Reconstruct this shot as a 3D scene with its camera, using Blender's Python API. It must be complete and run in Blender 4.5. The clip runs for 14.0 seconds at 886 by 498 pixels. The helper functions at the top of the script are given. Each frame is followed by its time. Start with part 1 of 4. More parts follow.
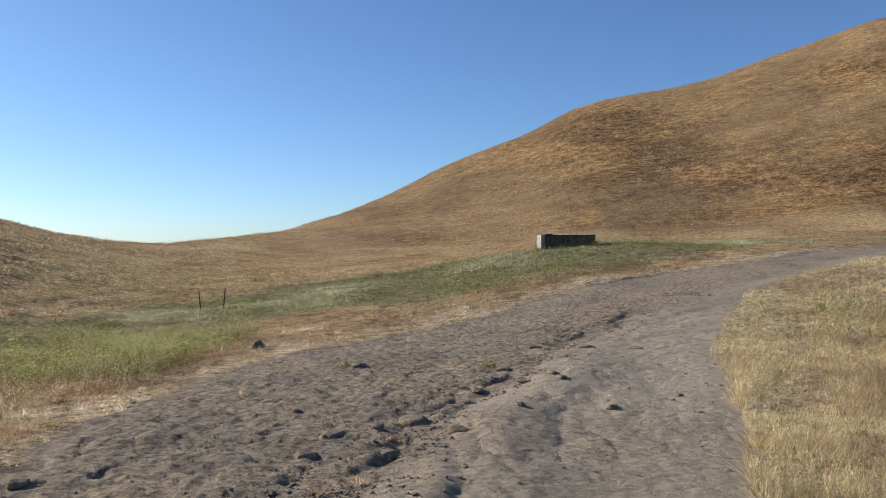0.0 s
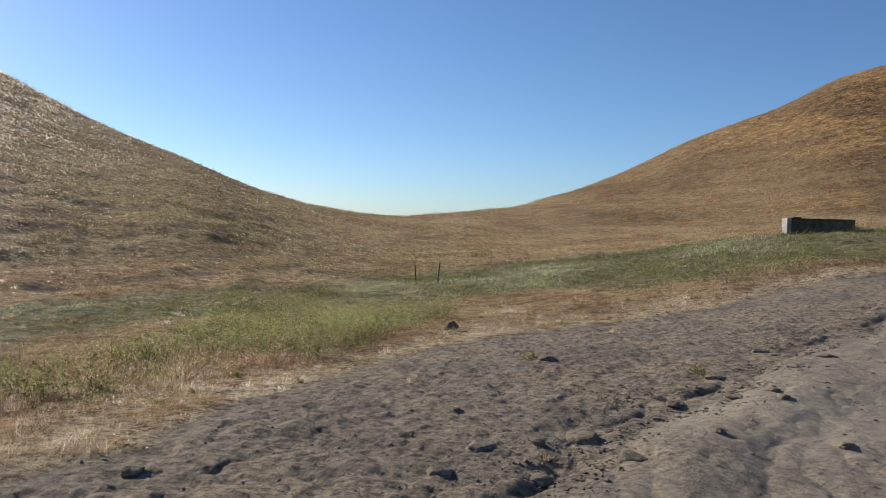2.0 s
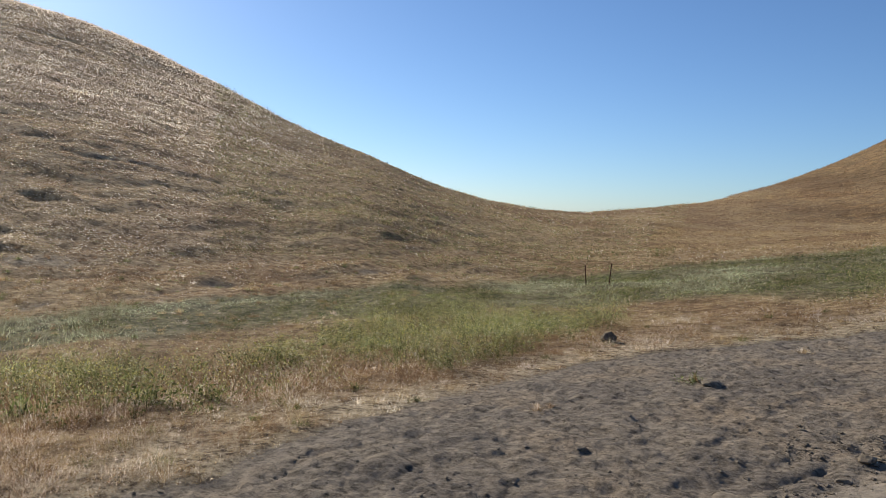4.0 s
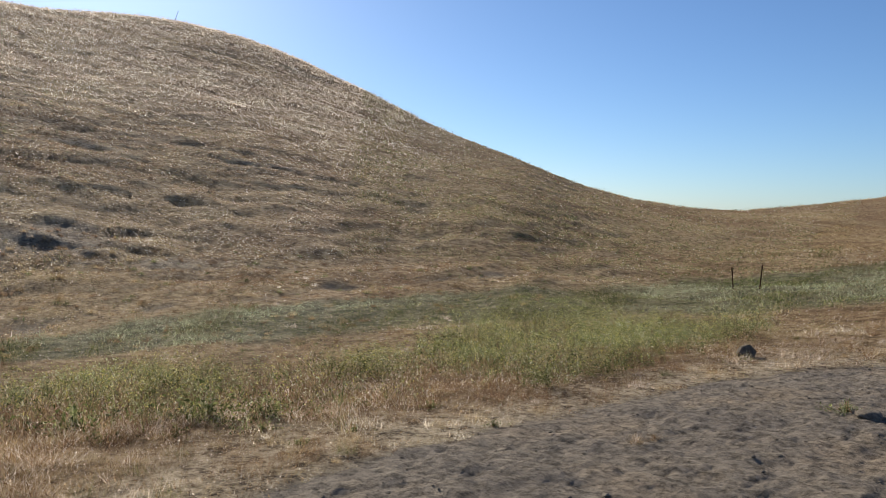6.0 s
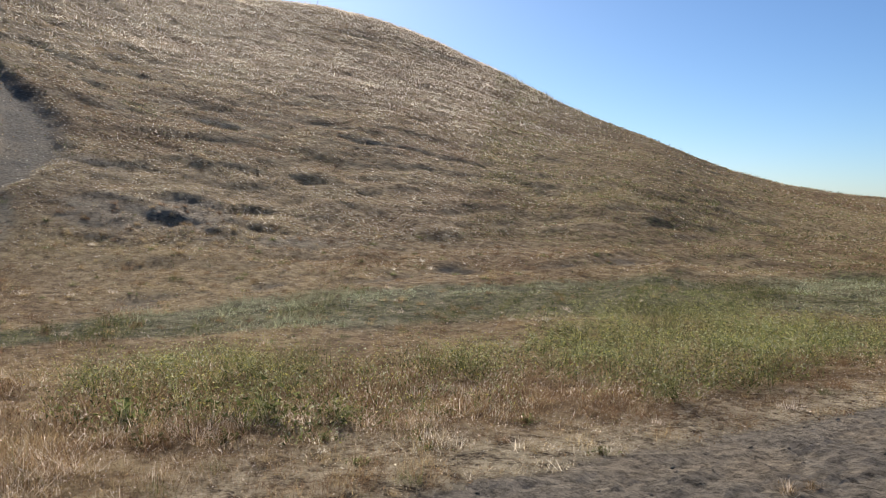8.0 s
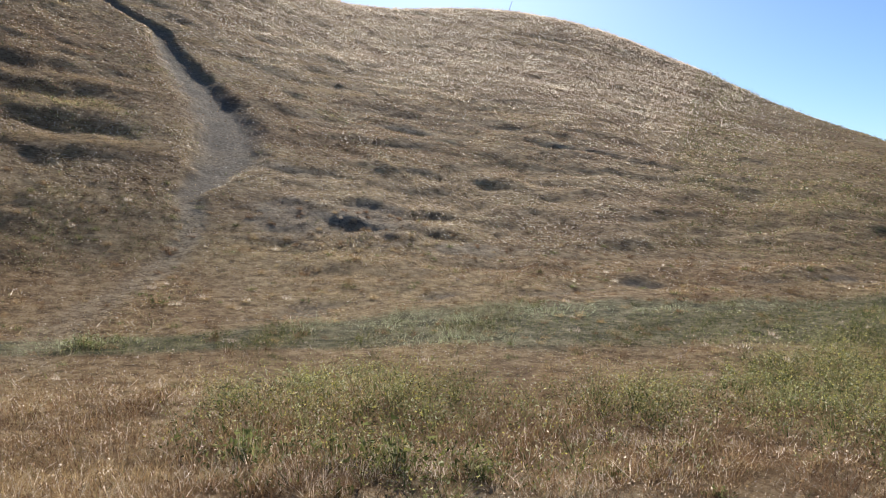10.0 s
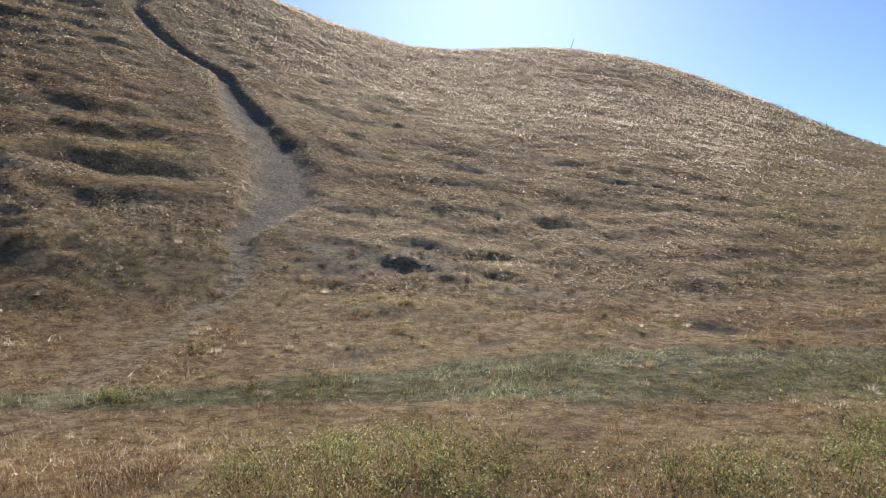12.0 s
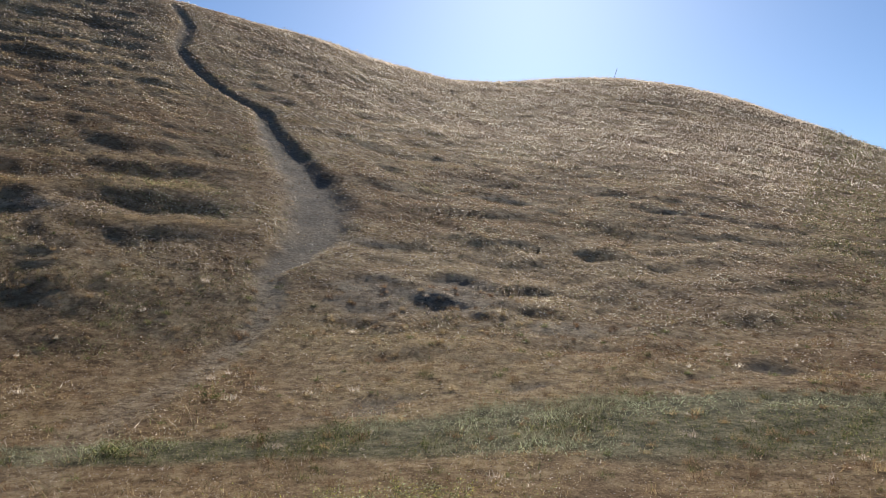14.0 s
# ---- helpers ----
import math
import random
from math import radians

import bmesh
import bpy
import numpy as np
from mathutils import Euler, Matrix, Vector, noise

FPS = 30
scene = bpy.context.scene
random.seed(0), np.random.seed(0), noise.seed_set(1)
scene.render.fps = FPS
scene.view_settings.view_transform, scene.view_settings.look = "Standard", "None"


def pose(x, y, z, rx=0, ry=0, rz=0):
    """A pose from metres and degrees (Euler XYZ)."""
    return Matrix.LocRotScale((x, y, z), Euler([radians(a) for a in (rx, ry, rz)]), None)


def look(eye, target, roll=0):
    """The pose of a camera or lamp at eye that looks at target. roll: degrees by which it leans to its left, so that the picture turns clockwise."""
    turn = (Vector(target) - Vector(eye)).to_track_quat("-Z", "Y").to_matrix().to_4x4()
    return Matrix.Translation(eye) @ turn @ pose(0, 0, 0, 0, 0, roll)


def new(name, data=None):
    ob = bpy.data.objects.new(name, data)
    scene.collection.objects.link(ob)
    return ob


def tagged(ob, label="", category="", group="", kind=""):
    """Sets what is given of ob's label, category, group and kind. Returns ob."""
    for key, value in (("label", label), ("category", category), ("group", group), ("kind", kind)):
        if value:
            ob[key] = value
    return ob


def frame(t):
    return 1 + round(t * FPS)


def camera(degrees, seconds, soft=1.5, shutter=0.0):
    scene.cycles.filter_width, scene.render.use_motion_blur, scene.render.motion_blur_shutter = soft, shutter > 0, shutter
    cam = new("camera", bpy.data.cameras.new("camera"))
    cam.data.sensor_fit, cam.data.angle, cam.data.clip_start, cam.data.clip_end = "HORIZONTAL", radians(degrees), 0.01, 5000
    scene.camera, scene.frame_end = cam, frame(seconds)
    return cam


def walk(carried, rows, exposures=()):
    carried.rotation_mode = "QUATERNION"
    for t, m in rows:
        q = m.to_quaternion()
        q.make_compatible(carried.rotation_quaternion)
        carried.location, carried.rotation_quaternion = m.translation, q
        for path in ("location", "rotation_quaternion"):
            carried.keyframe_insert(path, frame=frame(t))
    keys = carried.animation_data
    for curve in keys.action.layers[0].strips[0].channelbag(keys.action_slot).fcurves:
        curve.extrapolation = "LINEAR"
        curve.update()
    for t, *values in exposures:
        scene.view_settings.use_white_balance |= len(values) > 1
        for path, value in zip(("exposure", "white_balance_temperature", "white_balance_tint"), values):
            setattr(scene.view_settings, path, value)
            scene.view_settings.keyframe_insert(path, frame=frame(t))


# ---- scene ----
cam = camera(59.0, 14.0, soft=0.45)
PATH = [
    (0, (-0.089, -0.105, 1.658), (-0.062, 1.895, 1.657), -0.0),
    (0.5, (0.03, 0.149, 1.66), (-0.136, 2.142, 1.627), 0.4),
    (1, (0.089, 0.463, 1.636), (-0.276, 2.429, 1.582), 1.4),
    (1.5, (0.169, 0.75, 1.674), (-0.309, 2.691, 1.6), 1.8),
    (2, (0.346, 1.069, 1.709), (-0.212, 2.988, 1.64), 1.7),
    (2.5, (0.452, 1.338, 1.744), (-0.19, 3.231, 1.674), 1.9),
    (3, (0.482, 1.599, 1.777), (-0.292, 3.442, 1.704), 1.9),
    (5.5, (0.509, 3.272, 1.768), (-0.722, 4.845, 1.66), 0.9),
    (6, (0.446, 3.505, 1.727), (-0.855, 5.021, 1.631), 0.8),
    (6.5, (0.301, 3.772, 1.7), (-1.037, 5.256, 1.608), 1.1),
    (7, (0.183, 4.117, 1.69), (-1.224, 5.534, 1.578), 1.2),
    (7.5, (0.057, 4.36, 1.683), (-1.441, 5.68, 1.557), 1.5),
    (8, (-0.158, 4.565, 1.672), (-1.693, 5.838, 1.526), 1.6),
    (8.5, (-0.33, 4.789, 1.655), (-1.919, 5.995, 1.508), 1.2),
    (9, (-0.515, 5.039, 1.682), (-2.19, 6.117, 1.506), 1.3),
    (11.5, (-1.555, 5.793, 1.692), (-3.418, 6.518, 1.638), 1.1),
    (12, (-1.746, 5.969, 1.692), (-3.612, 6.687, 1.642), 1.0),
    (12.5, (-1.959, 6.149, 1.745), (-3.837, 6.834, 1.697), 0.9),
    (13, (-2.168, 6.232, 1.749), (-4.058, 6.883, 1.716), 0.6),
    (13.5, (-2.275, 6.38, 1.751), (-4.171, 7.017, 1.733), 0.4),
    (14, (-2.404, 6.567, 1.765), (-4.31, 7.171, 1.797), 0.2),
]
walk(cam, [(t, look(eye, target, roll)) for t, eye, target, roll in PATH],
     exposures=[(0, 0.46), (0.8, 0.32), (1.5, 0.26), (3, 0.23), (6.5, 0.16), (8.5, 0.25), (9.2, 0.32), (11.5, 0.36), (12.5, 0.28), (13, 0.29), (13.5, 0.30), (14, 0.08)])

# ---- light ----
SUN_BEARING, SUN_HEIGHT = 66.0, 24.0
sun = new("sun", bpy.data.lights.new("sun", "SUN"))
sun.data.energy, sun.data.angle, sun.data.color = 5.0, radians(0.6), (1.0, 0.93, 0.83)
sun.matrix_world = pose(0, 0, 60, 90 - SUN_HEIGHT, 0, 180 + SUN_BEARING)
world = bpy.data.worlds.new("sky")
world.use_nodes = True
scene.world = world
sky_node = world.node_tree.nodes.new("ShaderNodeTexSky")
sky_node.sky_type, sky_node.sun_disc = "NISHITA", False
sky_node.sun_elevation, sky_node.sun_rotation = radians(SUN_HEIGHT), radians(-SUN_BEARING)
sky_node.air_density, sky_node.dust_density, sky_node.ozone_density = 0.8, 0.32, 4.0
back = world.node_tree.nodes["Background"]
back.inputs["Strength"].default_value = 0.091
tinted = world.node_tree.nodes.new("ShaderNodeMix")
tinted.data_type, tinted.blend_type = "RGBA", "MULTIPLY"
tinted.inputs[0].default_value, tinted.inputs[7].default_value = 1.0, (0.865, 0.985, 1.11, 1)
world.node_tree.links.new(sky_node.outputs[0], tinted.inputs[6])
world.node_tree.links.new(tinted.outputs[2], back.inputs["Color"])

# ---- the lie of the land: a valley floor ringed by hills, laid out round one spot on the road ----
CX, CY, EYE_LEVEL = -0.5, 3.0, 1.7
# bearing (left of ahead), swale radius and height, inner slope radius and height, hill foot radius and height, crest radius, share of the rise made near the foot
VALLEY = [
    (-150, 20, 0.2, 40, 1.0, 60, 2.0, 150, 0.2),
    (-60, 14, 0.3, 28, 1.5, 60, 2.5, 190, 0.05),
    (-30, 13, 0.2, 27, 1.5, 68, 2.6, 190, 0.05),
    (-12, 12, 0.0, 30, 1.80, 72, 2.4, 172, 0.05),
    (0, 13, -0.1, 32, 0.72, 74, 1.4, 165, 0.0),
    (10, 14, -0.2, 28, 0.0, 66, 1.0, 120, 0.1),
    (20, 14, -0.35, 24, -0.58, 50, 0.7, 92, 0.2),
    (33, 13, -0.45, 20, -0.3, 26, 0.1, 85, 0.48),
    (46, 12, -0.55, 18, -0.35, 23, 0.0, 120, 0.46),
    (58, 11.5, -0.62, 16, -0.45, 20.5, 0.0, 130, 0.46),
    (70, 11, -0.66, 14.5, -0.5, 18.5, -0.1, 100, 0.48),
    (90, 10.5, -0.6, 14, -0.45, 17, -0.15, 75, 0.36),
    (120, 11, -0.3, 16, 0.0, 20, 0.6, 75, 0.4),
    (210, 20, 0.2, 40, 1.0, 60, 2.0, 150, 0.2),
]
# bearing and height angle of the skyline, in degrees
SKYLINE = [
    (-150, 4), (-70, 14), (-40, 15.5), (-30.3, 15.31), (-28, 14.62), (-24.7, 13.83), (-22.5, 13.17), (-20, 12.39), (-17.2, 11.95),
    (-13.2, 11.51), (-10.5, 10.78), (-8.6, 9.75), (-6.9, 8.85), (-3.3, 7.53), (0, 6.12), (3.2, 4.28), (5.8, 3.1), (8.2, 2.47),
    (11, 1.53), (15.2, 1.01), (19.2, 0.59), (23.2, 0.89), (26.6, 1.46), (30.2, 2.42), (34.7, 4.27), (38, 5.38), (41.3, 6.7),
    (44.7, 8.29), (46, 8.98), (47.6, 9.6), (50.4, 10.85), (53.6, 11.96), (56.4, 12.62), (59.6, 13.07), (63.5, 13.06), (67.5, 12.85), (70.6, 13.12),
    (73, 13.78), (76.3, 14.66), (78, 15.3), (80.5, 15.95), (84.4, 16.7), (88.2, 17.48), (91, 17.7), (100, 18.5), (125, 15), (210, 4),
]


def smooth_rows(a, sigma):
    """Gaussian smoothing down the first axis."""
    n = int(sigma * 3) + 1
    k = np.exp(-0.5 * (np.arange(-n, n + 1) / sigma) ** 2)
    pad = np.concatenate([np.repeat(a[:1], n, 0), a, np.repeat(a[-1:], n, 0)])
    return sum(w * pad[i:i + len(a)] for i, w in enumerate(k / k.sum()))


BEARINGS = np.arange(-150, 210.01, 0.25)
RADII = np.exp(np.linspace(math.log(1.5), math.log(4000), 900))


def lay_land():
    rows = np.array(VALLEY, float)
    knots = smooth_rows(np.stack([np.interp(BEARINGS, rows[:, 0], rows[:, i]) for i in range(1, 9)], 1), 10)
    sky = np.array(SKYLINE, float)
    crest = np.tan(np.radians(smooth_rows(np.interp(BEARINGS, sky[:, 0], sky[:, 1])[:, None], 3)))
    ra, za, rb, zb, rf, zf, rc, early = [knots[:, i:i + 1] for i in range(8)]
    r = RADII[None, :]
    z = np.zeros((len(BEARINGS), len(RADII)))
    for lo, hi, zl, zh in ((4.5, ra, 0, za), (ra, rb, za, zb), (rb, rf, zb, zf)):
        u = np.clip((r - lo) / (hi - lo), 0, 1)
        z = np.where(r >= lo, zl + (zh - zl) * u, z)
    foot = (zf - EYE_LEVEL) / rf
    u = np.clip((r - rf) / (rc - rf), 0, 1)
    rise = foot + (crest - foot) * (early * (1 - (1 - u) ** 8) + (1 - early) * (1 - (1 - u) ** 1.3))
    fall = crest - 0.0016 * np.maximum(r - rc, 0) ** 1.0
    z = np.where(r > rf, EYE_LEVEL + r * np.where(r < rc, rise, np.maximum(fall, -0.004)), z)
    far = np.clip((r - 420) / 500, 0, 1)
    z = z * (1 - far) - 12 * far
    return smooth_rows(z.T, 8).T


LAND = lay_land()


def bare_height(x, y):
    """The land's height without its small relief."""
    dx, dy = np.asarray(x, float) - CX, np.asarray(y, float) - CY
    r = np.maximum(np.hypot(dx, dy), 1.5)
    b = (np.degrees(np.arctan2(-dx, dy)) + 150) % 360 - 150
    i = np.clip((b + 150) / 0.25, 0, len(BEARINGS) - 1.001)
    j = np.clip(np.log(r / 1.5) / math.log(4000 / 1.5) * (len(RADII) - 1), 0, len(RADII) - 1.001)
    i0, j0 = i.astype(int), j.astype(int)
    u, v = i - i0, j - j0
    return (LAND[i0, j0] * (1 - u) + LAND[i0 + 1, j0] * u) * (1 - v) + (LAND[i0, j0 + 1] * (1 - u) + LAND[i0 + 1, j0 + 1] * u) * v


def lattice(ix, iy, seed):
    h = (ix * 374761393 + iy * 668265263 + seed * 1442695041) & 0xFFFFFFFF
    h = ((h ^ (h >> 13)) * 1274126177) & 0xFFFFFFFF
    return ((h ^ (h >> 16)) & 0xFFFFFF) / 0xFFFFFF


def value_noise(x, y, seed=0):
    """Smooth noise from 0 to 1 with cells one metre wide."""
    fx, fy = np.floor(x), np.floor(y)
    ix, iy = fx.astype(np.int64), fy.astype(np.int64)
    u, v = x - fx, y - fy
    u, v = u * u * (3 - 2 * u), v * v * (3 - 2 * v)
    return (lattice(ix, iy, seed) * (1 - u) + lattice(ix + 1, iy, seed) * u) * (1 - v) + \
        (lattice(ix, iy + 1, seed) * (1 - u) + lattice(ix + 1, iy + 1, seed) * u) * v


def rough(x, y, size, seed=0, octaves=3):
    """Layered noise from -1 to 1; size is the width of the largest lumps."""
    total, weight, x, y = 0.0, 0.0, np.asarray(x, float) / size, np.asarray(y, float) / size
    for k in range(octaves):
        total = total + value_noise(x * 2 ** k + 17.3 * k, y * 2 ** k - 9.1 * k, seed + k) * 0.5 ** k
        weight += 0.5 ** k
    return total / weight * 2 - 1


def step(a, b, v):
    u = np.clip((v - a) / (b - a), 0, 1)
    return u * u * (3 - 2 * u)


def line_distance(x, y, line):
    """Distance to a polyline, the side (left of its course: plus) and the share of its length at the nearest spot."""
    x, y = np.asarray(x, float), np.asarray(y, float)
    best, side, share = np.full(x.shape, 1e9), np.zeros(x.shape), np.zeros(x.shape)
    for k, (p, q) in enumerate(zip(line, line[1:])):
        dx, dy = q[0] - p[0], q[1] - p[1]
        u = np.clip(((x - p[0]) * dx + (y - p[1]) * dy) / (dx * dx + dy * dy), 0, 1)
        ex, ey = x - p[0] - u * dx, y - p[1] - u * dy
        d = np.hypot(ex, ey)
        near = d < best
        best = np.where(near, d, best)
        side = np.where(near, np.sign(dx * ey - dy * ex), side)
        share = np.where(near, k + u, share)
    return best, side, share


ROAD_LEFT = [(-9, -30), (-5, -10), (-3.6, 0), (-3.4, 6), (-3.65, 7.3), (-3.2, 8.6), (-3.05, 10), (-2.75, 12), (-2.25, 13.6), (-0.8, 15.7), (1.3, 18.2),
             (3.4, 20.3), (6.3, 22.2), (10.8, 25.4), (17, 30), (24, 38), (40, 52)]
ROAD_RIGHT = [(-2, -30), (0.5, -8), (1.6, 2), (2.2, 5.1), (2.9, 7.4), (4.2, 11.7), (5.6, 15), (7.5, 18.4), (9.6, 21), (11.9, 22.9), (14.3, 24.8), (26, 33), (45, 46)]
RILL = [(-1.4, 3.4), (-0.75, 5.2), (-0.35, 6.4), (-0.3, 7.5), (0.2, 8.6), (0.9, 9.9), (1.1, 11), (2.2, 13.5), (4.2, 16.8), (7, 19.6), (11, 23)]
TRAIL = [(-9, 3.6), (-11.3, 4.7), (-13.7, 5.2), (-15.2, 5.8), (-17.6, 6.95), (-19.0, 7.6), (-20.4, 8.05), (-21.8, 8.3), (-23.1, 8.3), (-24.9, 9.2), (-27.2, 10.2), (-30.6, 10.85),
         (-34.5, 10.85), (-39.4, 10.45), (-43.3, 10.1), (-47.6, 10.2), (-49.8, 8.6), (-51.8, 7.5), (-54.6, 6.4), (-58.4, 5.4), (-66.3, 6.0), (-72.4, 4.8)]
SWALE = [(-13, 2), (-12.5, 7), (-12.4, 11), (-11.2, 15), (-9, 20), (-5.5, 25), (0, 29), (6, 33), (14, 39), (30, 48)]
SWALE_WIDTH = [0.2, 0.5, 1.5, 2.0, 2.4, 4.5, 6.5, 6.0, 3.5, 2.5]
BANK = [(-13.4, 7.0), (-14.6, 10.0), (-14.7, 12.4), (-14.2, 14.2), (-15, 16.5), (-13.5, 20), (-12.5, 24)]
DIG = (-21.6, 12.1)


def outside_left(x, y):
    d, side, _ = line_distance(x, y, ROAD_LEFT)
    return d * side


def outside_right(x, y):
    d, side, _ = line_distance(x, y, ROAD_RIGHT)
    return -d * side


def road_inside(x, y):
    """Metres inside the road's worn edge; minus outside it."""
    left, right = outside_left(x, y), outside_right(x, y)
    edge = np.where(left > right, 0.30, 0.14) * rough(x, y, 0.9, 5) + np.where(left > right, 0.25, 0.10) * rough(x, y, 3.0, 8)
    return -np.maximum(left, right) + edge


def greenness(x, y):
    d, _, share = line_distance(x, y, SWALE)
    w = np.interp(share, np.arange(len(SWALE)), SWALE_WIDTH)
    return step(1.25, 0.75, d / w + 0.35 * rough(x, y, 2.5, 31))


def trail_wear(x, y):
    d, _, share = line_distance(x, y, TRAIL)
    w = np.interp(share, [0, 4, 6, 8, 9, 10, 11.5, 13, 14.5, 16, 18, 21], [0.5, 0.32, 0.28, 0.34, 0.48, 1.0, 1.2, 0.9, 0.55, 0.45, 0.55, 0.45])
    worn = np.interp(share, [0, 2, 4, 6, 8, 13, 16, 21], [0.25, 0.4, 0.55, 0.8, 1.0, 1.0, 0.8, 0.7])
    return step(1.6, 0.4, d / w + np.interp(share, [0, 8, 10], [0.7, 0.5, 0.12]) * rough(x, y, 0.9, 41)) * worn, share


# small scarps and slumps: place, half length, depth
SCARPS = [(-23.0, 11.6, 0.8, 0.08), (-21.3, 12.5, 0.9, 0.09), (-20.2, 13.2, 0.9, 0.08), (-19.2, 12.9, 0.8, 0.06), (-19.7, 9.9, 0.8, 0.07), (-22.2, 10.2, 0.7, 0.06), (-26.2, 11.8, 1.0, 0.08),
          (-31.2, 27.1, 2.4, 0.13), (-34.5, 19.5, 1.4, 0.12), (-41.8, 26.1, 2.2, 0.15), (-78.5, 57.8, 6.5, 0.5), (-26.5, 1.9, 1.4, 0.1), (-54.2, -1.5, 3.6, 0.22), (-58.7, -0.5, 3.6, 0.22)]


def scarps(x, y):
    """How far the slumps lower the slope, and how close a spot lies above a scarp's lip."""
    drop, lip = np.zeros(np.shape(x)), np.zeros(np.shape(x))
    for sx, sy, half, deep in SCARPS:
        rx, ry = sx - CX, sy - CY
        rr = math.hypot(rx, ry)
        up, along = ((x - sx) * rx + (y - sy) * ry) / rr, ((x - sx) * -ry + (y - sy) * rx) / rr
        up = up + 0.7 * half * rough(x, y, max(0.8 * half, 0.4), 44, 3) + 0.3 * along * along / half
        span = np.exp(-(along / half) ** 2)
        drop = np.maximum(drop, deep * (1 + 0.8 * rough(x, y, 0.45 * half, 42, 2)) * span * step(0.06 + 0.8 * deep, -0.06 - 0.3 * deep, up) * np.exp(np.minimum(up, 0) / (2.2 * deep + 0.35)))
        lip = np.maximum(lip, span * step(-0.05, 0.05, up) * step(0.9 * half + 0.2, 0.1, up))
    return drop, lip


def bench_phase(x, y):
    """Where a spot lies on the cattle terraces: 0 to 1 from the lip of one bench to the next."""
    return ((bare_height(x, y) + 0.50 * rough(x, y, 9.0, 25, 3)) / 1.35) % 1.0


def benches(x, y):
    """How clearly the slope is stepped."""
    r, bearing = np.hypot(x - CX, y - CY), np.degrees(np.arctan2(-(x - CX), y - CY))
    return step(60, 76, bearing) * step(20, 28, r) * (0.25 + 0.75 * step(62, 40, r)) * step(-0.35, 0.45, rough(x * 0.5, y, 5, 26, 2))


def dig_wear(x, y):
    d = np.hypot((x - DIG[0]) / 2.6, (y - DIG[1]) / 2.7)
    d2 = np.hypot((x + 18.6) / 1.2, (y - 14.3) / 2.0)
    return step(0.15, 0.6, 0.95 - np.minimum(d, d2) + 0.75 * rough(x, y, 1.5, 43))


def bank_wear(x, y):
    d, _, _ = line_distance(x, y, BANK)
    return step(0.55, 0.1, d + 0.9 * rough(x, y, 1.3, 47) + 0.2)


def hill_zones(x, y):
    """The upper slope, its backlit glow put in as paler straw, and the dark russet belt below it."""
    r, bearing = np.hypot(x - CX, y - CY), np.degrees(np.arctan2(-(x - CX), y - CY))
    streak = rough(bearing * 0.25, r, 7.0, 35, 3)
    pale = step(43, 57, r + 9 * streak) * step(86, 74, bearing) * step(36, 43, bearing)
    # darker spots with less pale straw, the first painting in a shaded patch
    for px, py, wide in ((-77, 56, 9.0), (-41, 45, 4.0), (-48, 55, 4.0)):
        pale = pale * (1 - 0.85 * step(1.3, 0.6, np.hypot(x - px, y - py) / wide + 0.4 * streak))
    dusk = step(25, 31, r + 4 * streak) * step(52, 44, r + 6 * streak) * step(48, 58, bearing)
    return pale, dusk


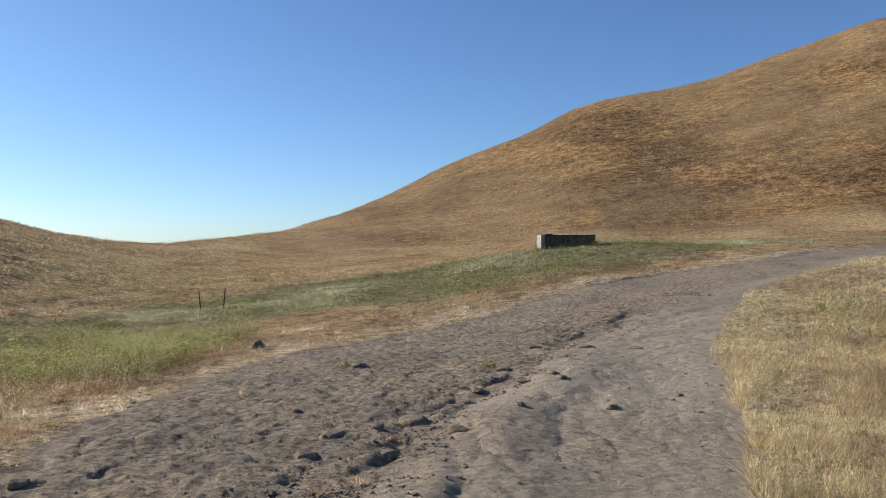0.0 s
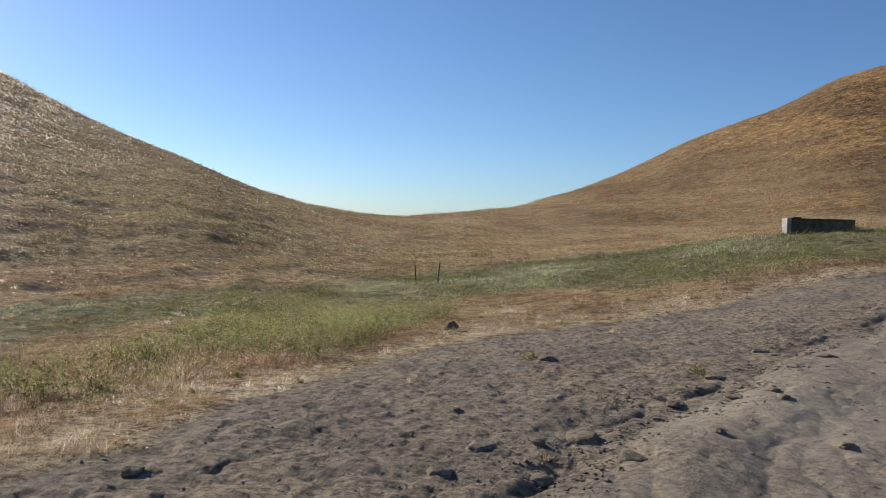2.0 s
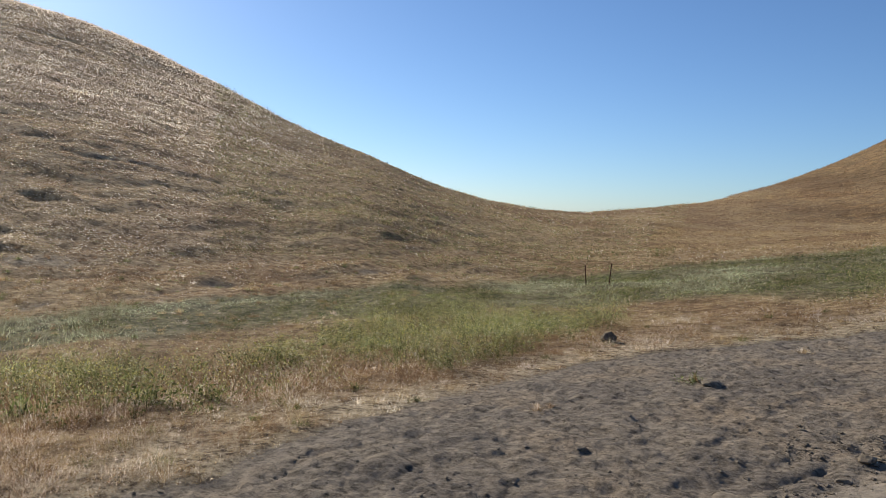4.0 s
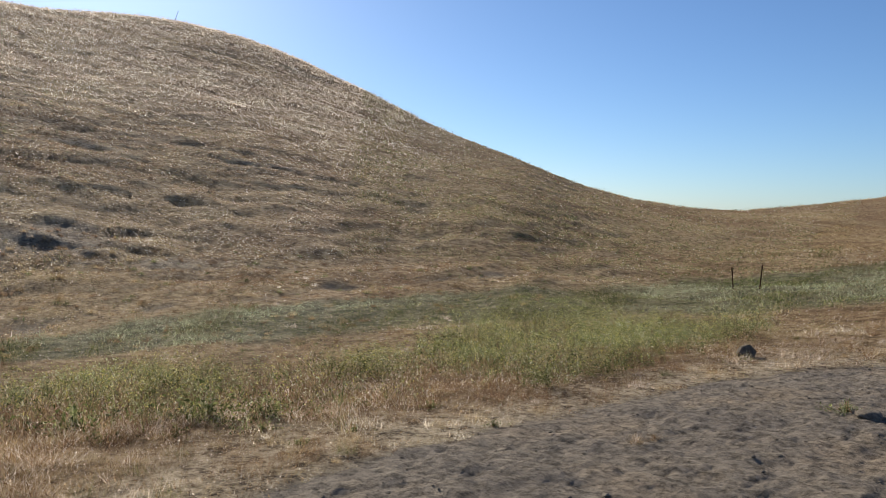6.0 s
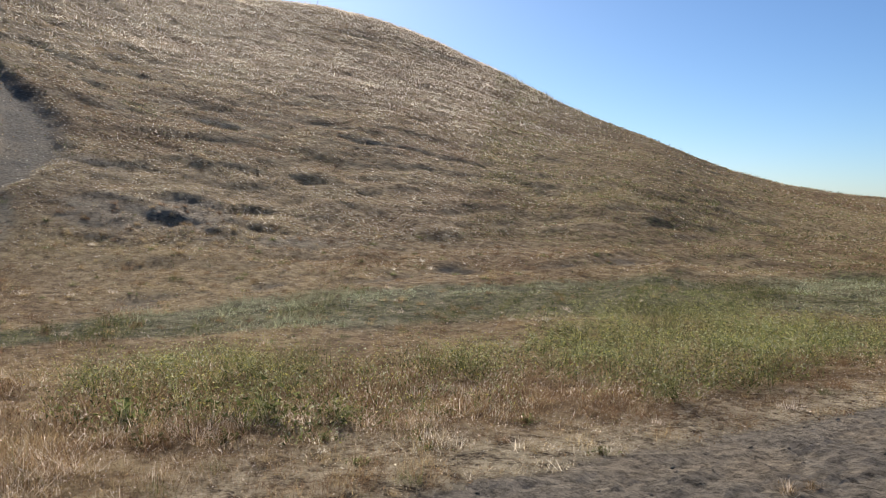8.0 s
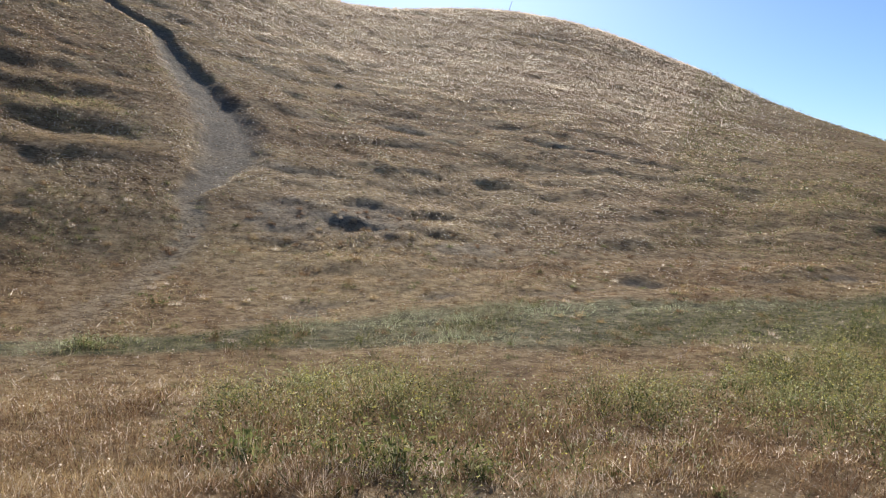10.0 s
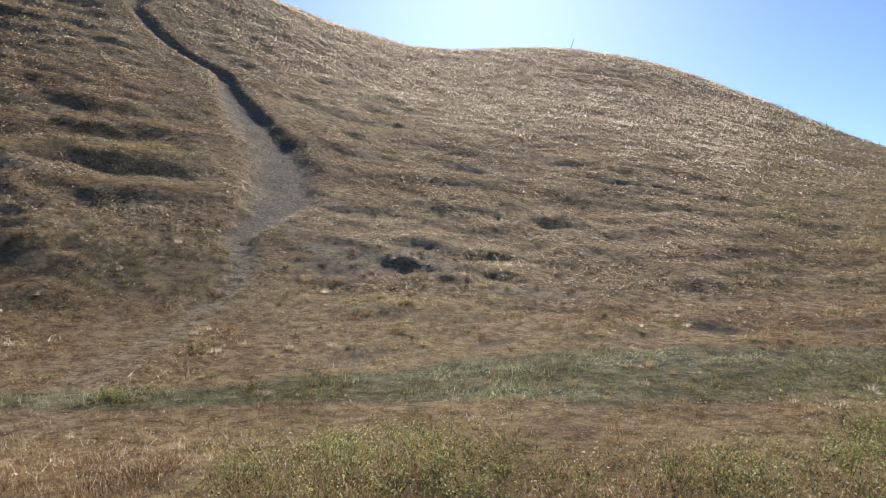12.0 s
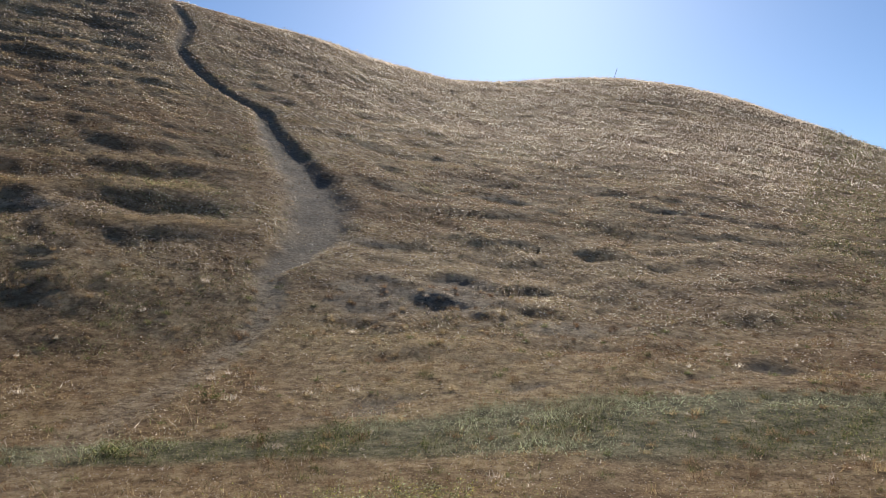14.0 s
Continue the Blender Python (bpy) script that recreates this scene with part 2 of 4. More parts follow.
def relief(x, y):
    """Small shapes on top of the land."""
    r = np.hypot(x - CX, y - CY)
    road = road_inside(x, y)
    on_road = step(-0.15, 0.35, road)
    fade = step(26, 12, r)
    # trodden, dried mud: lumps drawn out along the road, a rill, smooth wheel tracks
    d, side, _ = line_distance(x, y, RILL)
    wobble = d + 0.16 * rough(x, y, 0.7, 3, 3)
    left_of_rill = np.where(side > 0, 1.0, 0.0) * step(0, 0.4, d)
    inward, course = -outside_left(x, y), 0.25 * x + 0.97 * y
    mud = 0.020 * rough(x, y, 1.3, 11, 3) + 0.006 * rough(x, y, 0.30, 13, 3)
    # rounded lobes of silt with creases between them, drawn out along the road
    lobes = np.minimum(np.abs(rough(inward * 1.5 + 0.25 * rough(x, y, 1.1, 9, 2), course * 0.42, 1.0, 12, 2)) * 2.4, 1) ** 0.8
    mud = mud + lobes * (0.040 - 0.026 * left_of_rill) * step(2.6, 0.6, d * (1 - left_of_rill))
    small = np.minimum(np.abs(rough(inward, course * 0.55, 0.34, 17, 2)) * 2.6, 1) ** 0.7
    mud = mud + 0.015 * small + 0.007 * rough(x, y, 0.11, 72, 2) * (0.6 + 0.6 * left_of_rill)
    # flaking crust: thin plates with broken edges, finer crumbs between them
    along, across = 0.35 * x + 0.94 * y, 0.94 * x - 0.35 * y
    crust = (rough(along, across * 0.5, 0.13, 15, 2) + 0.40 * rough(x, y, 0.085, 16, 2)) * 3.2
    ledge = np.floor(crust) + step(0.0, 0.35, crust - np.floor(crust))
    mud = mud + (0.0034 + 0.0058 * left_of_rill) * ledge + 0.006 * np.abs(rough(x, y, 0.12, 14, 2))
    broken = step(0.50, 0.0, d + 0.3 * rough(x, y, 0.5, 18, 2))
    mud = mud - broken * (0.035 + 0.045 * rough(x, y, 0.34, 19, 3)) - 0.015 * left_of_rill
    mud = mud - 0.042 * np.exp(-(wobble / 0.07) ** 2) * step(-0.25, 0.25, rough(x, y, 0.9, 20, 2))
    mud = mud + 0.085 * np.exp(-((d - 0.85) / 0.5) ** 2) * (side < 0) * step(3, 5, y) * step(14, 9, y)
    # tussocky ground away from the road
    hill = step(14, 22, r)
    tuss = (0.05 + 0.06 * hill) * rough(x, y, 0.9, 21, 3) + 0.12 * hill * rough(x, y, 4.5, 23, 2) + 0.13 * hill * step(110, 60, r) * np.maximum(rough(x, y, 2.0, 24, 2), 0)
    bearing = np.degrees(np.arctan2(-(x - CX), y - CY))
    beside = step(0.8, 4.5, line_distance(x, y, TRAIL)[0])
    tuss = tuss * (0.25 + 0.75 * beside)
    turn = bench_phase(x, y)
    tuss = tuss + benches(x, y) * 0.42 * (step(0.35, 1.0, turn) - turn) * beside
    far_side = step(50, 90, r)
    tuss = tuss + far_side * (1 - 0.5 * step(30, 45, bearing)) * (0.22 * rough(x, y, 11, 27, 3) + 0.5 * rough(x, y, 38, 29, 2)) * step(400, 150, r) * step(250, 120, r)
    wear, share = trail_wear(x, y)
    depth = np.interp(share, [0, 6, 8, 9.5, 13, 16, 21], [0.04, 0.06, 0.10, 0.28, 0.32, 0.28, 0.24])
    tuss = tuss - depth * wear
    dug = dig_wear(x, y)
    tuss = tuss + dug * (0.05 * rough(x, y, 0.6, 45, 3) + 0.07 * rough(x, y, 1.3, 46, 2)) - scarps(x, y)[0]
    tuss = tuss - 0.05 * bank_wear(x, y)
    bank = step(15, 19, y) * (outside_left(x, y) > outside_right(x, y))
    kerb = (0.02 + 0.07 * bank * step(-0.1, 0.5, rough(x, y, 2.4, 48, 2))) * step(0.1, -0.2, road) * step(-4, -1, road)
    return on_road * mud * (0.25 + 0.75 * fade) + (1 - on_road) * (tuss * step(-0.2, -1.5, road) + kerb)


def height(x, y):
    x, y = np.asarray(x, float), np.asarray(y, float)
    return bare_height(x, y) + relief(x, y)


# ---- materials ----
def nodes_of(name):
    mat = bpy.data.materials.new(name)
    mat.use_nodes = True
    tree = mat.node_tree
    tree.nodes.clear()
    out = tree.nodes.new("ShaderNodeOutputMaterial")

    def node(kind, **inputs):
        n = tree.nodes.new(kind)
        for key, value in inputs.items():
            sock = n.inputs[key.replace("_", " ")] if not key.startswith("i") or not key[1:].isdigit() else n.inputs[int(key[1:])]
            if isinstance(value, bpy.types.NodeSocket):
                tree.links.new(value, sock)
            else:
                sock.default_value = value
        return n
    return mat, tree, out, node


def rgb(c):
    return (c[0], c[1], c[2], 1.0)


def ramp(node, fac, stops):
    n = node("ShaderNodeValToRGB", Fac=fac)
    e = n.color_ramp.elements
    e[0].position, e[0].color = stops[0][0], rgb(stops[0][1])
    e[1].position, e[1].color = stops[-1][0], rgb(stops[-1][1])
    for p, c in stops[1:-1]:
        e.new(p).color = rgb(c)
    return n.outputs["Color"]


def blend(node, fac, a, b, mode="MIX"):
    n = node("ShaderNodeMix")
    n.data_type, n.blend_type = "RGBA", mode
    for sock, value in ((n.inputs[0], fac), (n.inputs[6], a), (n.inputs[7], b)):
        if isinstance(value, bpy.types.NodeSocket):
            n.id_data.links.new(value, sock)
        else:
            sock.default_value = rgb(value) if isinstance(value, tuple) else value
    return n.outputs[2]


def math_node(node, op, a, b=0.0, clamp=False):
    n = node("ShaderNodeMath", i0=a, i1=b)
    n.operation, n.use_clamp = op, clamp
    return n.outputs[0]


def noise_of(node, pos, scale, detail=4.0, rough_=0.55):
    return node("ShaderNodeTexNoise", Vector=pos, Scale=scale, Detail=detail, Roughness=rough_).outputs["Fac"]


def soil_colour(node, pos):
    big = noise_of(node, pos, 0.7, 3)
    fine = noise_of(node, pos, 11.0, 8, 0.75)
    base = ramp(node, fine, [(0.37, (0.105, 0.089, 0.067)), (0.47, (0.235, 0.202, 0.157)), (0.60, (0.375, 0.325, 0.256))])
    tint = ramp(node, big, [(0.38, (0.80, 0.79, 0.80)), (0.5, (0.98, 0.96, 0.94)), (0.62, (1.10, 1.03, 0.95))])
    return blend(node, 1.0, base, tint, "MULTIPLY")


def make_road():
    mat, tree, out, node = nodes_of("dried_mud")
    pos = node("ShaderNodeNewGeometry").outputs["Position"]
    squash = node("ShaderNodeMapping", Vector=pos)
    squash.inputs["Scale"].default_value = (0.8, 1.15, 1.0)
    squash.inputs["Rotation"].default_value = (0, 0, radians(20))
    colour = blend(node, 1.0, soil_colour(node, pos), (1.10, 1.06, 1.02), "MULTIPLY")
    worn = node("ShaderNodeAttribute")
    worn.attribute_name = "worn"
    colour = blend(node, math_node(node, "MULTIPLY", worn.outputs["Fac"], 0.7), colour, (0.36, 0.306, 0.232))
    # dark flecks: loose crumbs, and fine shadows between flakes put into the colour
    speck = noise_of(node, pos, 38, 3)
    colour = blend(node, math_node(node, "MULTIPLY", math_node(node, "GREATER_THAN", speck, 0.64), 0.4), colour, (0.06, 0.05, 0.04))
    # broken flakes: noise cut into terraces with sharp lips
    flakes = math_node(node, "MULTIPLY", noise_of(node, squash.outputs[0], 6.5, 5, 0.60), 9.0)
    lip = node("ShaderNodeMapRange", Value=math_node(node, "FRACT", flakes), From_Max=0.22)
    lip.interpolation_type = "SMOOTHSTEP"
    terrace = math_node(node, "ADD", math_node(node, "FLOOR", flakes), lip.outputs[0])
    lumps = noise_of(node, squash.outputs[0], 15.0, 9, 0.72)
    high = math_node(node, "ADD", math_node(node, "MULTIPLY", lumps, 0.085), math_node(node, "MULTIPLY", terrace, 0.007))
    calm = math_node(node, "SUBTRACT", 1.0, math_node(node, "MULTIPLY", worn.outputs["Fac"], 0.7))
    swell = noise_of(node, squash.outputs[0], 2.2, 3, 0.5)
    high = math_node(node, "ADD", math_node(node, "MULTIPLY", high, calm), math_node(node, "MULTIPLY", swell, 0.045))
    # curled plates of crust, each at its own height, in two sizes
    drift = node("ShaderNodeTexNoise", Vector=pos, Scale=9.0, Detail=4.0).outputs["Color"]
    warp = node("ShaderNodeVectorMath", i0=drift, i1=(0.20, 0.20, 0.0), i2=squash.outputs[0])
    warp.operation = "MULTIPLY_ADD"
    for scale, lift in ((7.0, 0.007), (17.0, 0.005)):
        plates = node("ShaderNodeTexVoronoi", Vector=warp.outputs[0], Scale=scale)
        level = node("ShaderNodeSeparateColor", Color=plates.outputs["Color"]).outputs[0]
        high = math_node(node, "ADD", high, math_node(node, "MULTIPLY", math_node(node, "MULTIPLY", level, lift), calm))
    bump = node("ShaderNodeBump", Height=high, Strength=1.0, Distance=1.0)
    bsdf = node("ShaderNodeBsdfPrincipled", Base_Color=colour, Roughness=0.95, Normal=bump.outputs[0])
    bsdf.inputs["Specular IOR Level"].default_value = 0.15
    tree.links.new(bsdf.outputs[0], out.inputs[0])
    return mat


def make_ground():
    mat, tree, out, node = nodes_of("dry_grassland")
    pos = node("ShaderNodeNewGeometry").outputs["Position"]

    def mask(name):
        n = node("ShaderNodeAttribute")
        n.attribute_name = name
        return n.outputs["Fac"]
    patch = noise_of(node, pos, 0.16, 4)
    fine = noise_of(node, pos, 3.2, 10, 0.80)
    streak = node("ShaderNodeMapping", Vector=pos)
    streak.inputs["Scale"].default_value = (0.7, 0.7, 0.9)
    lines = noise_of(node, streak.outputs[0], 1.0, 8, 0.72)
    straw = ramp(node, fine, [(0.37, (0.13, 0.087, 0.046)), (0.48, (0.33, 0.234, 0.128)), (0.59, (0.55, 0.425, 0.25))])
    tint = ramp(node, patch, [(0.40, (0.80, 0.70, 0.63)), (0.50, (1.01, 0.96, 0.91)), (0.60, (1.14, 1.10, 1.0))])
    colour = blend(node, 1.0, straw, tint, "MULTIPLY")
    mottle = math_node(node, "ADD", math_node(node, "MULTIPLY", lines, 0.4), math_node(node, "MULTIPLY", noise_of(node, pos, 2.4, 8, 0.80), 0.6))
    brown = ramp(node, mottle, [(0.43, (0.022, 0.012, 0.006)), (0.48, (0.10, 0.058, 0.028)), (0.53, (0.20, 0.120, 0.054)), (0.58, (0.35, 0.23, 0.105))])
    drift = node("ShaderNodeMapRange", Value=noise_of(node, streak.outputs[0], 0.09, 4, 0.6), From_Min=0.46, From_Max=0.60)
    brown = blend(node, drift.outputs[0], brown, blend(node, 1.0, brown, (1.75, 1.7, 1.5), "MULTIPLY"))
    colour = blend(node, mask("brown"), colour, brown)
    green = ramp(node, fine, [(0.39, (0.07, 0.075, 0.04)), (0.5, (0.18, 0.175, 0.095)), (0.62, (0.36, 0.32, 0.19))])
    colour = blend(node, math_node(node, "MULTIPLY", mask("green"), 0.85), colour, green)
    grit = noise_of(node, pos, 9.0, 8, 0.8)
    dust = ramp(node, math_node(node, "ADD", math_node(node, "MULTIPLY", fine, 0.4), math_node(node, "MULTIPLY", grit, 0.6)), [(0.43, (0.075, 0.050, 0.030)), (0.48, (0.36, 0.275, 0.175)), (0.55, (0.72, 0.59, 0.40))])
    colour = blend(node, mask("litter"), colour, dust)
    colour = blend(node, mask("bare"), colour, soil_colour(node, pos))
    bump = node("ShaderNodeBump", Height=math_node(node, "ADD", fine, math_node(node, "MULTIPLY", lines, 0.8)), Strength=0.9, Distance=0.25)
    bsdf = node("ShaderNodeBsdfPrincipled", Base_Color=colour, Roughness=0.95, Normal=bump.outputs[0])
    bsdf.inputs["Specular IOR Level"].default_value = 0.1
    tree.links.new(bsdf.outputs[0], out.inputs[0])
    return mat


def make_blades(name, stops, through_light=0.45, gloss=0.015):
    """Thin leaves and stalks: each blade its own shade, patches of tint, light coming through."""
    mat, tree, out, node = nodes_of(name)
    geo = node("ShaderNodeNewGeometry")
    colour = ramp(node, geo.outputs["Random Per Island"], stops)
    patch = noise_of(node, geo.outputs["Position"], 0.45, 3)
    tint = ramp(node, patch, [(0.39, (0.66, 0.59, 0.55)), (0.5, (0.975, 0.91, 0.87)), (0.61, (1.13, 1.11, 1.04))])
    colour = blend(node, 1.0, colour, tint, "MULTIPLY")
    bunch = ramp(node, noise_of(node, geo.outputs["Position"], 7.0, 4, 0.7), [(0.38, (0.62, 0.60, 0.58)), (0.5, (0.98, 0.98, 0.98)), (0.62, (1.25, 1.25, 1.24))])
    colour = blend(node, 1.0, colour, bunch, "MULTIPLY")
    # the shading normal leans up from the flat triangle's, to light blades softer and brighter
    tilt = node("ShaderNodeVectorMath", i0=geo.outputs["Normal"], i1=(0.5, 0.5, 0.5), i2=(0.0, 0.0, 0.48))
    tilt.operation = "MULTIPLY_ADD"
    leaned = node("ShaderNodeVectorMath", i0=tilt.outputs[0])
    leaned.operation = "NORMALIZE"
    front = node("ShaderNodeBsdfDiffuse", Color=colour, Normal=leaned.outputs[0])
    rear = node("ShaderNodeBsdfTranslucent", Color=colour)
    mixed = node("ShaderNodeMixShader", Fac=through_light, i1=front.outputs[0], i2=rear.outputs[0])
    sheen = node("ShaderNodeBsdfGlossy", Color=(0.9, 0.86, 0.78, 1), Roughness=0.42)
    waxy = node("ShaderNodeMixShader", Fac=gloss, i1=mixed.outputs[0], i2=sheen.outputs[0])
    tree.links.new(waxy.outputs[0], out.inputs[0])
    return mat


def make_plain(name, a, b, scale, roughness=0.85, metal=0.0, bump_=0.3, depth=0.01):
    mat, tree, out, node = nodes_of(name)
    pos = node("ShaderNodeTexCoord").outputs["Object"]
    grain = noise_of(node, pos, scale, 6, 0.65)
    wide = noise_of(node, pos, scale * 0.13, 3)
    colour = ramp(node, grain, [(0.32, a), (0.68, b)])
    tint = ramp(node, wide, [(0.36, (0.72, 0.72, 0.72)), (0.62, (1.1, 1.08, 1.04))])
    colour = blend(node, 1.0, colour, tint, "MULTIPLY")
    bump = node("ShaderNodeBump", Height=grain, Strength=bump_, Distance=depth)
    bsdf = node("ShaderNodeBsdfPrincipled", Base_Color=colour, Roughness=roughness, Metallic=metal, Normal=bump.outputs[0])
    if roughness > 0.5:
        bsdf.inputs["Specular IOR Level"].default_value = 0.15
    tree.links.new(bsdf.outputs[0], out.inputs[0])
    return mat


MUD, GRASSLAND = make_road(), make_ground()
STRAW = make_blades("yellow_straw", [(0, (0.28, 0.20, 0.09)), (0.3, (0.62, 0.49, 0.24)), (0.7, (0.84, 0.71, 0.39)), (1, (0.93, 0.85, 0.56))], 0.5)
GOLD = make_blades("gold_straw", [(0, (0.29, 0.20, 0.10)), (0.4, (0.46, 0.34, 0.18)), (0.75, (0.59, 0.455, 0.25)), (1, (0.72, 0.60, 0.37))], 0.58)
RUSSET = make_blades("russet_straw", [(0, (0.15, 0.088, 0.048)), (0.5, (0.31, 0.195, 0.108)), (1, (0.49, 0.335, 0.20))], 0.5)
# bleached oats, whitened further to hold the upper slope's backlit glow in their colour
PALE = make_blades("bleached_straw", [(0, (0.58, 0.49, 0.38)), (0.5, (0.84, 0.745, 0.62)), (1, (0.94, 0.88, 0.78))], 0.78, 0.03)
GREEN = make_blades("green_grass", [(0, (0.075, 0.10, 0.034)), (0.5, (0.175, 0.20, 0.072)), (0.8, (0.31, 0.325, 0.13)), (1, (0.50, 0.48, 0.24))], 0.5)
SAGE = make_blades("grey_green_weed", [(0, (0.34, 0.38, 0.22)), (0.5, (0.52, 0.56, 0.35)), (1, (0.70, 0.72, 0.50))], 0.5)
MUSTARD = make_blades("mustard_leaf", [(0, (0.045, 0.06, 0.02)), (0.4, (0.15, 0.18, 0.062)), (0.8, (0.30, 0.33, 0.125)), (1, (0.56, 0.57, 0.28))], 0.5)
PETAL = make_blades("mustard_petal", [(0, (0.50, 0.50, 0.10)), (0.5, (0.68, 0.65, 0.16)), (1, (0.80, 0.78, 0.45))], 0.5)
STONE = make_plain("earthy_stone", (0.13, 0.104, 0.075), (0.32, 0.265, 0.195), 22, 0.95, 0, 0.7, 0.03)
DARK_CLOD = make_plain("dark_clod", (0.11, 0.088, 0.062), (0.28, 0.225, 0.165), 18, 0.95, 0, 0.6, 0.02)
CONCRETE = make_plain("weathered_concrete", (0.26, 0.25, 0.22), (0.46, 0.44, 0.39), 9, 0.9, 0, 0.3)
STAINED = make_plain("stained_concrete", (0.075, 0.072, 0.050), (0.175, 0.165, 0.115), 6, 0.9, 0, 0.3)
RUST = make_plain("rusty_steel", (0.05, 0.026, 0.018), (0.12, 0.065, 0.04), 25, 0.8, 0.3, 0.3, 0.004)
WATER = make_plain("still_water", (0.02, 0.03, 0.025), (0.03, 0.045, 0.035), 3, 0.06, 0, 0.02)


# ---- the ground: one sheet out to the horizon, and the road worn into it ----
def sheet(name, verts, quads, mat, masks):
    used, inverse = np.unique(quads, return_inverse=True)
    mesh = bpy.data.meshes.new(name)
    mesh.vertices.add(len(used))
    mesh.vertices.foreach_set("co", verts[used].astype(np.float32).ravel())
    mesh.loops.add(quads.size)
    mesh.loops.foreach_set("vertex_index", inverse.astype(np.int32).ravel())
    mesh.polygons.add(len(quads))
    mesh.polygons.foreach_set("loop_start", np.arange(0, quads.size, 4, dtype=np.int32))
    mesh.polygons.foreach_set("use_smooth", np.ones(len(quads), bool))
    for key, values in masks.items():
        mesh.attributes.new(key, "FLOAT", "POINT").data.foreach_set("value", values[used].astype(np.float32))
    mesh.update(calc_edges=True)
    mesh.materials.append(mat)
    return new(name, mesh)


def grid(bearings, radii, closed, ox=CX, oy=CY):
    """A fan of rings round one spot: plan places and the quads between them."""
    b, r = np.meshgrid(np.radians(bearings), radii, indexing="ij")
    nb, nr = b.shape
    i, j = np.meshgrid(np.arange(nb if closed else nb - 1), np.arange(nr - 1), indexing="ij")
    i2 = (i + 1) % nb
    quads = np.stack([i * nr + j, i2 * nr + j, i2 * nr + j + 1, i * nr + j + 1], -1).reshape(-1, 4)[:, ::-1]
    return (ox - r * np.sin(b)).ravel(), (oy + r * np.cos(b)).ravel(), quads


def build_ground():
    bearings = np.concatenate([np.arange(-150, -44, 2.0), np.arange(-44, 22, 0.40), np.arange(22, 118, 0.28), np.arange(118, 210, 2.0)])
    radii = np.concatenate([[0.02, 0.5, 1.0], 1.4 * 1.025 ** np.arange(0, 30), 2.95 * 1.014 ** np.arange(0, 123), 16.32 * 1.0095 ** np.arange(0, 160), 74.1 * 1.02 ** np.arange(0, 56), 225 * 1.09 ** np.arange(0, 34)])
    fx, fy, quads = grid(bearings, radii, True)
    road = road_inside(fx, fy)
    fz = height(fx, fy) - np.where(fy > -28, 0.10 * step(0.05, 0.30, road), 0)
    left, right = outside_left(fx, fy), outside_right(fx, fy)
    radius = np.hypot(fx - CX, fy - CY)
    bearing = np.degrees(np.arctan2(-(fx - CX), fy - CY))
    litter = step(1.7, 0.3, np.abs(left) + 0.6 * rough(fx, fy, 1.0, 51)) * (right < 0) + np.maximum(0.75, step(1.2, 0.2, np.abs(right) + 0.4 * rough(fx, fy, 1, 53))) * (right > -0.3) * (radius < 40)
    lip = scarps(fx, fy)[1]
    litter = np.maximum(litter, 0.8 * lip * (radius < 40) + 0.35 * dig_wear(fx, fy))
    path, share = trail_wear(fx, fy)
    litter = np.maximum(litter, 0.9 * path * step(9, 7, share))
    # muddy strip by the trough, its soil colour also painting the shadow gap there
    mud_shade = step(1.3, 0.5, np.hypot((fx - 9.0) / 4.5, (fy - 34.6) / 0.9) + 0.4 * rough(fx, fy, 1.2, 49))
    bare = np.maximum.reduce([mud_shade, path * (0.25 + 0.65 * step(6, 9, share)), dig_wear(fx, fy) * 0.35, bank_wear(fx, fy) * 0.55,
                              step(-0.12, 0.1, road) * (np.maximum(left, right) < 2) * 0.7])
    brown = step(70, 80, radius + 6 * rough(fx, fy, 9, 56, 2)) * step(14, 2, bearing) + 0.22 * step(20, 30, radius) * step(40, 70, bearing)
    brown = brown * np.clip(0.75 + 0.6 * rough(fx, fy, 26, 57, 3), 0, 1) * (1 - 0.35 * step(30, 36, fz + 3 * rough(fx, fy, 30, 58, 2)))
    masks = {"green": greenness(fx, fy), "litter": np.clip(litter, 0, 1), "bare": np.clip(bare, 0, 1), "brown": np.clip(brown, 0, 1)}
    tagged(sheet("ground", np.stack([fx, fy, fz], -1), quads, GRASSLAND, masks), "rolling dry grass hills with a green swale", "ground", kind="structure")

    bearings = np.concatenate([np.arange(-180, -46, 1.5), np.arange(-46, 40, 0.10), np.arange(40, 178.6, 1.5), [180.0]])
    radii = np.concatenate([[0.004, 0.1, 0.2, 0.35], 0.5 * 1.06 ** np.arange(0, 41), 5.6 * 1.0044 ** np.arange(0, 290), 20.1 * 1.014 ** np.arange(0, 80)])
    fx, fy, quads = grid(bearings, radii, False, -0.5, -2.0)
    middle = np.stack([fx[quads].mean(1), fy[quads].mean(1)], -1)
    quads = quads[(road_inside(middle[:, 0], middle[:, 1]) > -0.12) & (middle[:, 1] > -28)]
    used, inverse = np.unique(quads, return_inverse=True)
    fx, fy, quads = fx[used], fy[used], inverse.reshape(-1, 4)
    d, side, _ = line_distance(fx, fy, RILL)
    worn = step(0, 0.6, d) * (side < 0) * (0.6 + 0.5 * rough(fx, fy, 2.2, 59))
    fz = height(fx, fy) - 0.05 * step(0.02, -0.12, road_inside(fx, fy))
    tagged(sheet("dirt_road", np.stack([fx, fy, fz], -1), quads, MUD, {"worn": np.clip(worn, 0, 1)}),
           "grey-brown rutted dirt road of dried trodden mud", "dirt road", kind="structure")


build_ground()


# ---- grass and weeds ----
rng = np.random.default_rng(7)


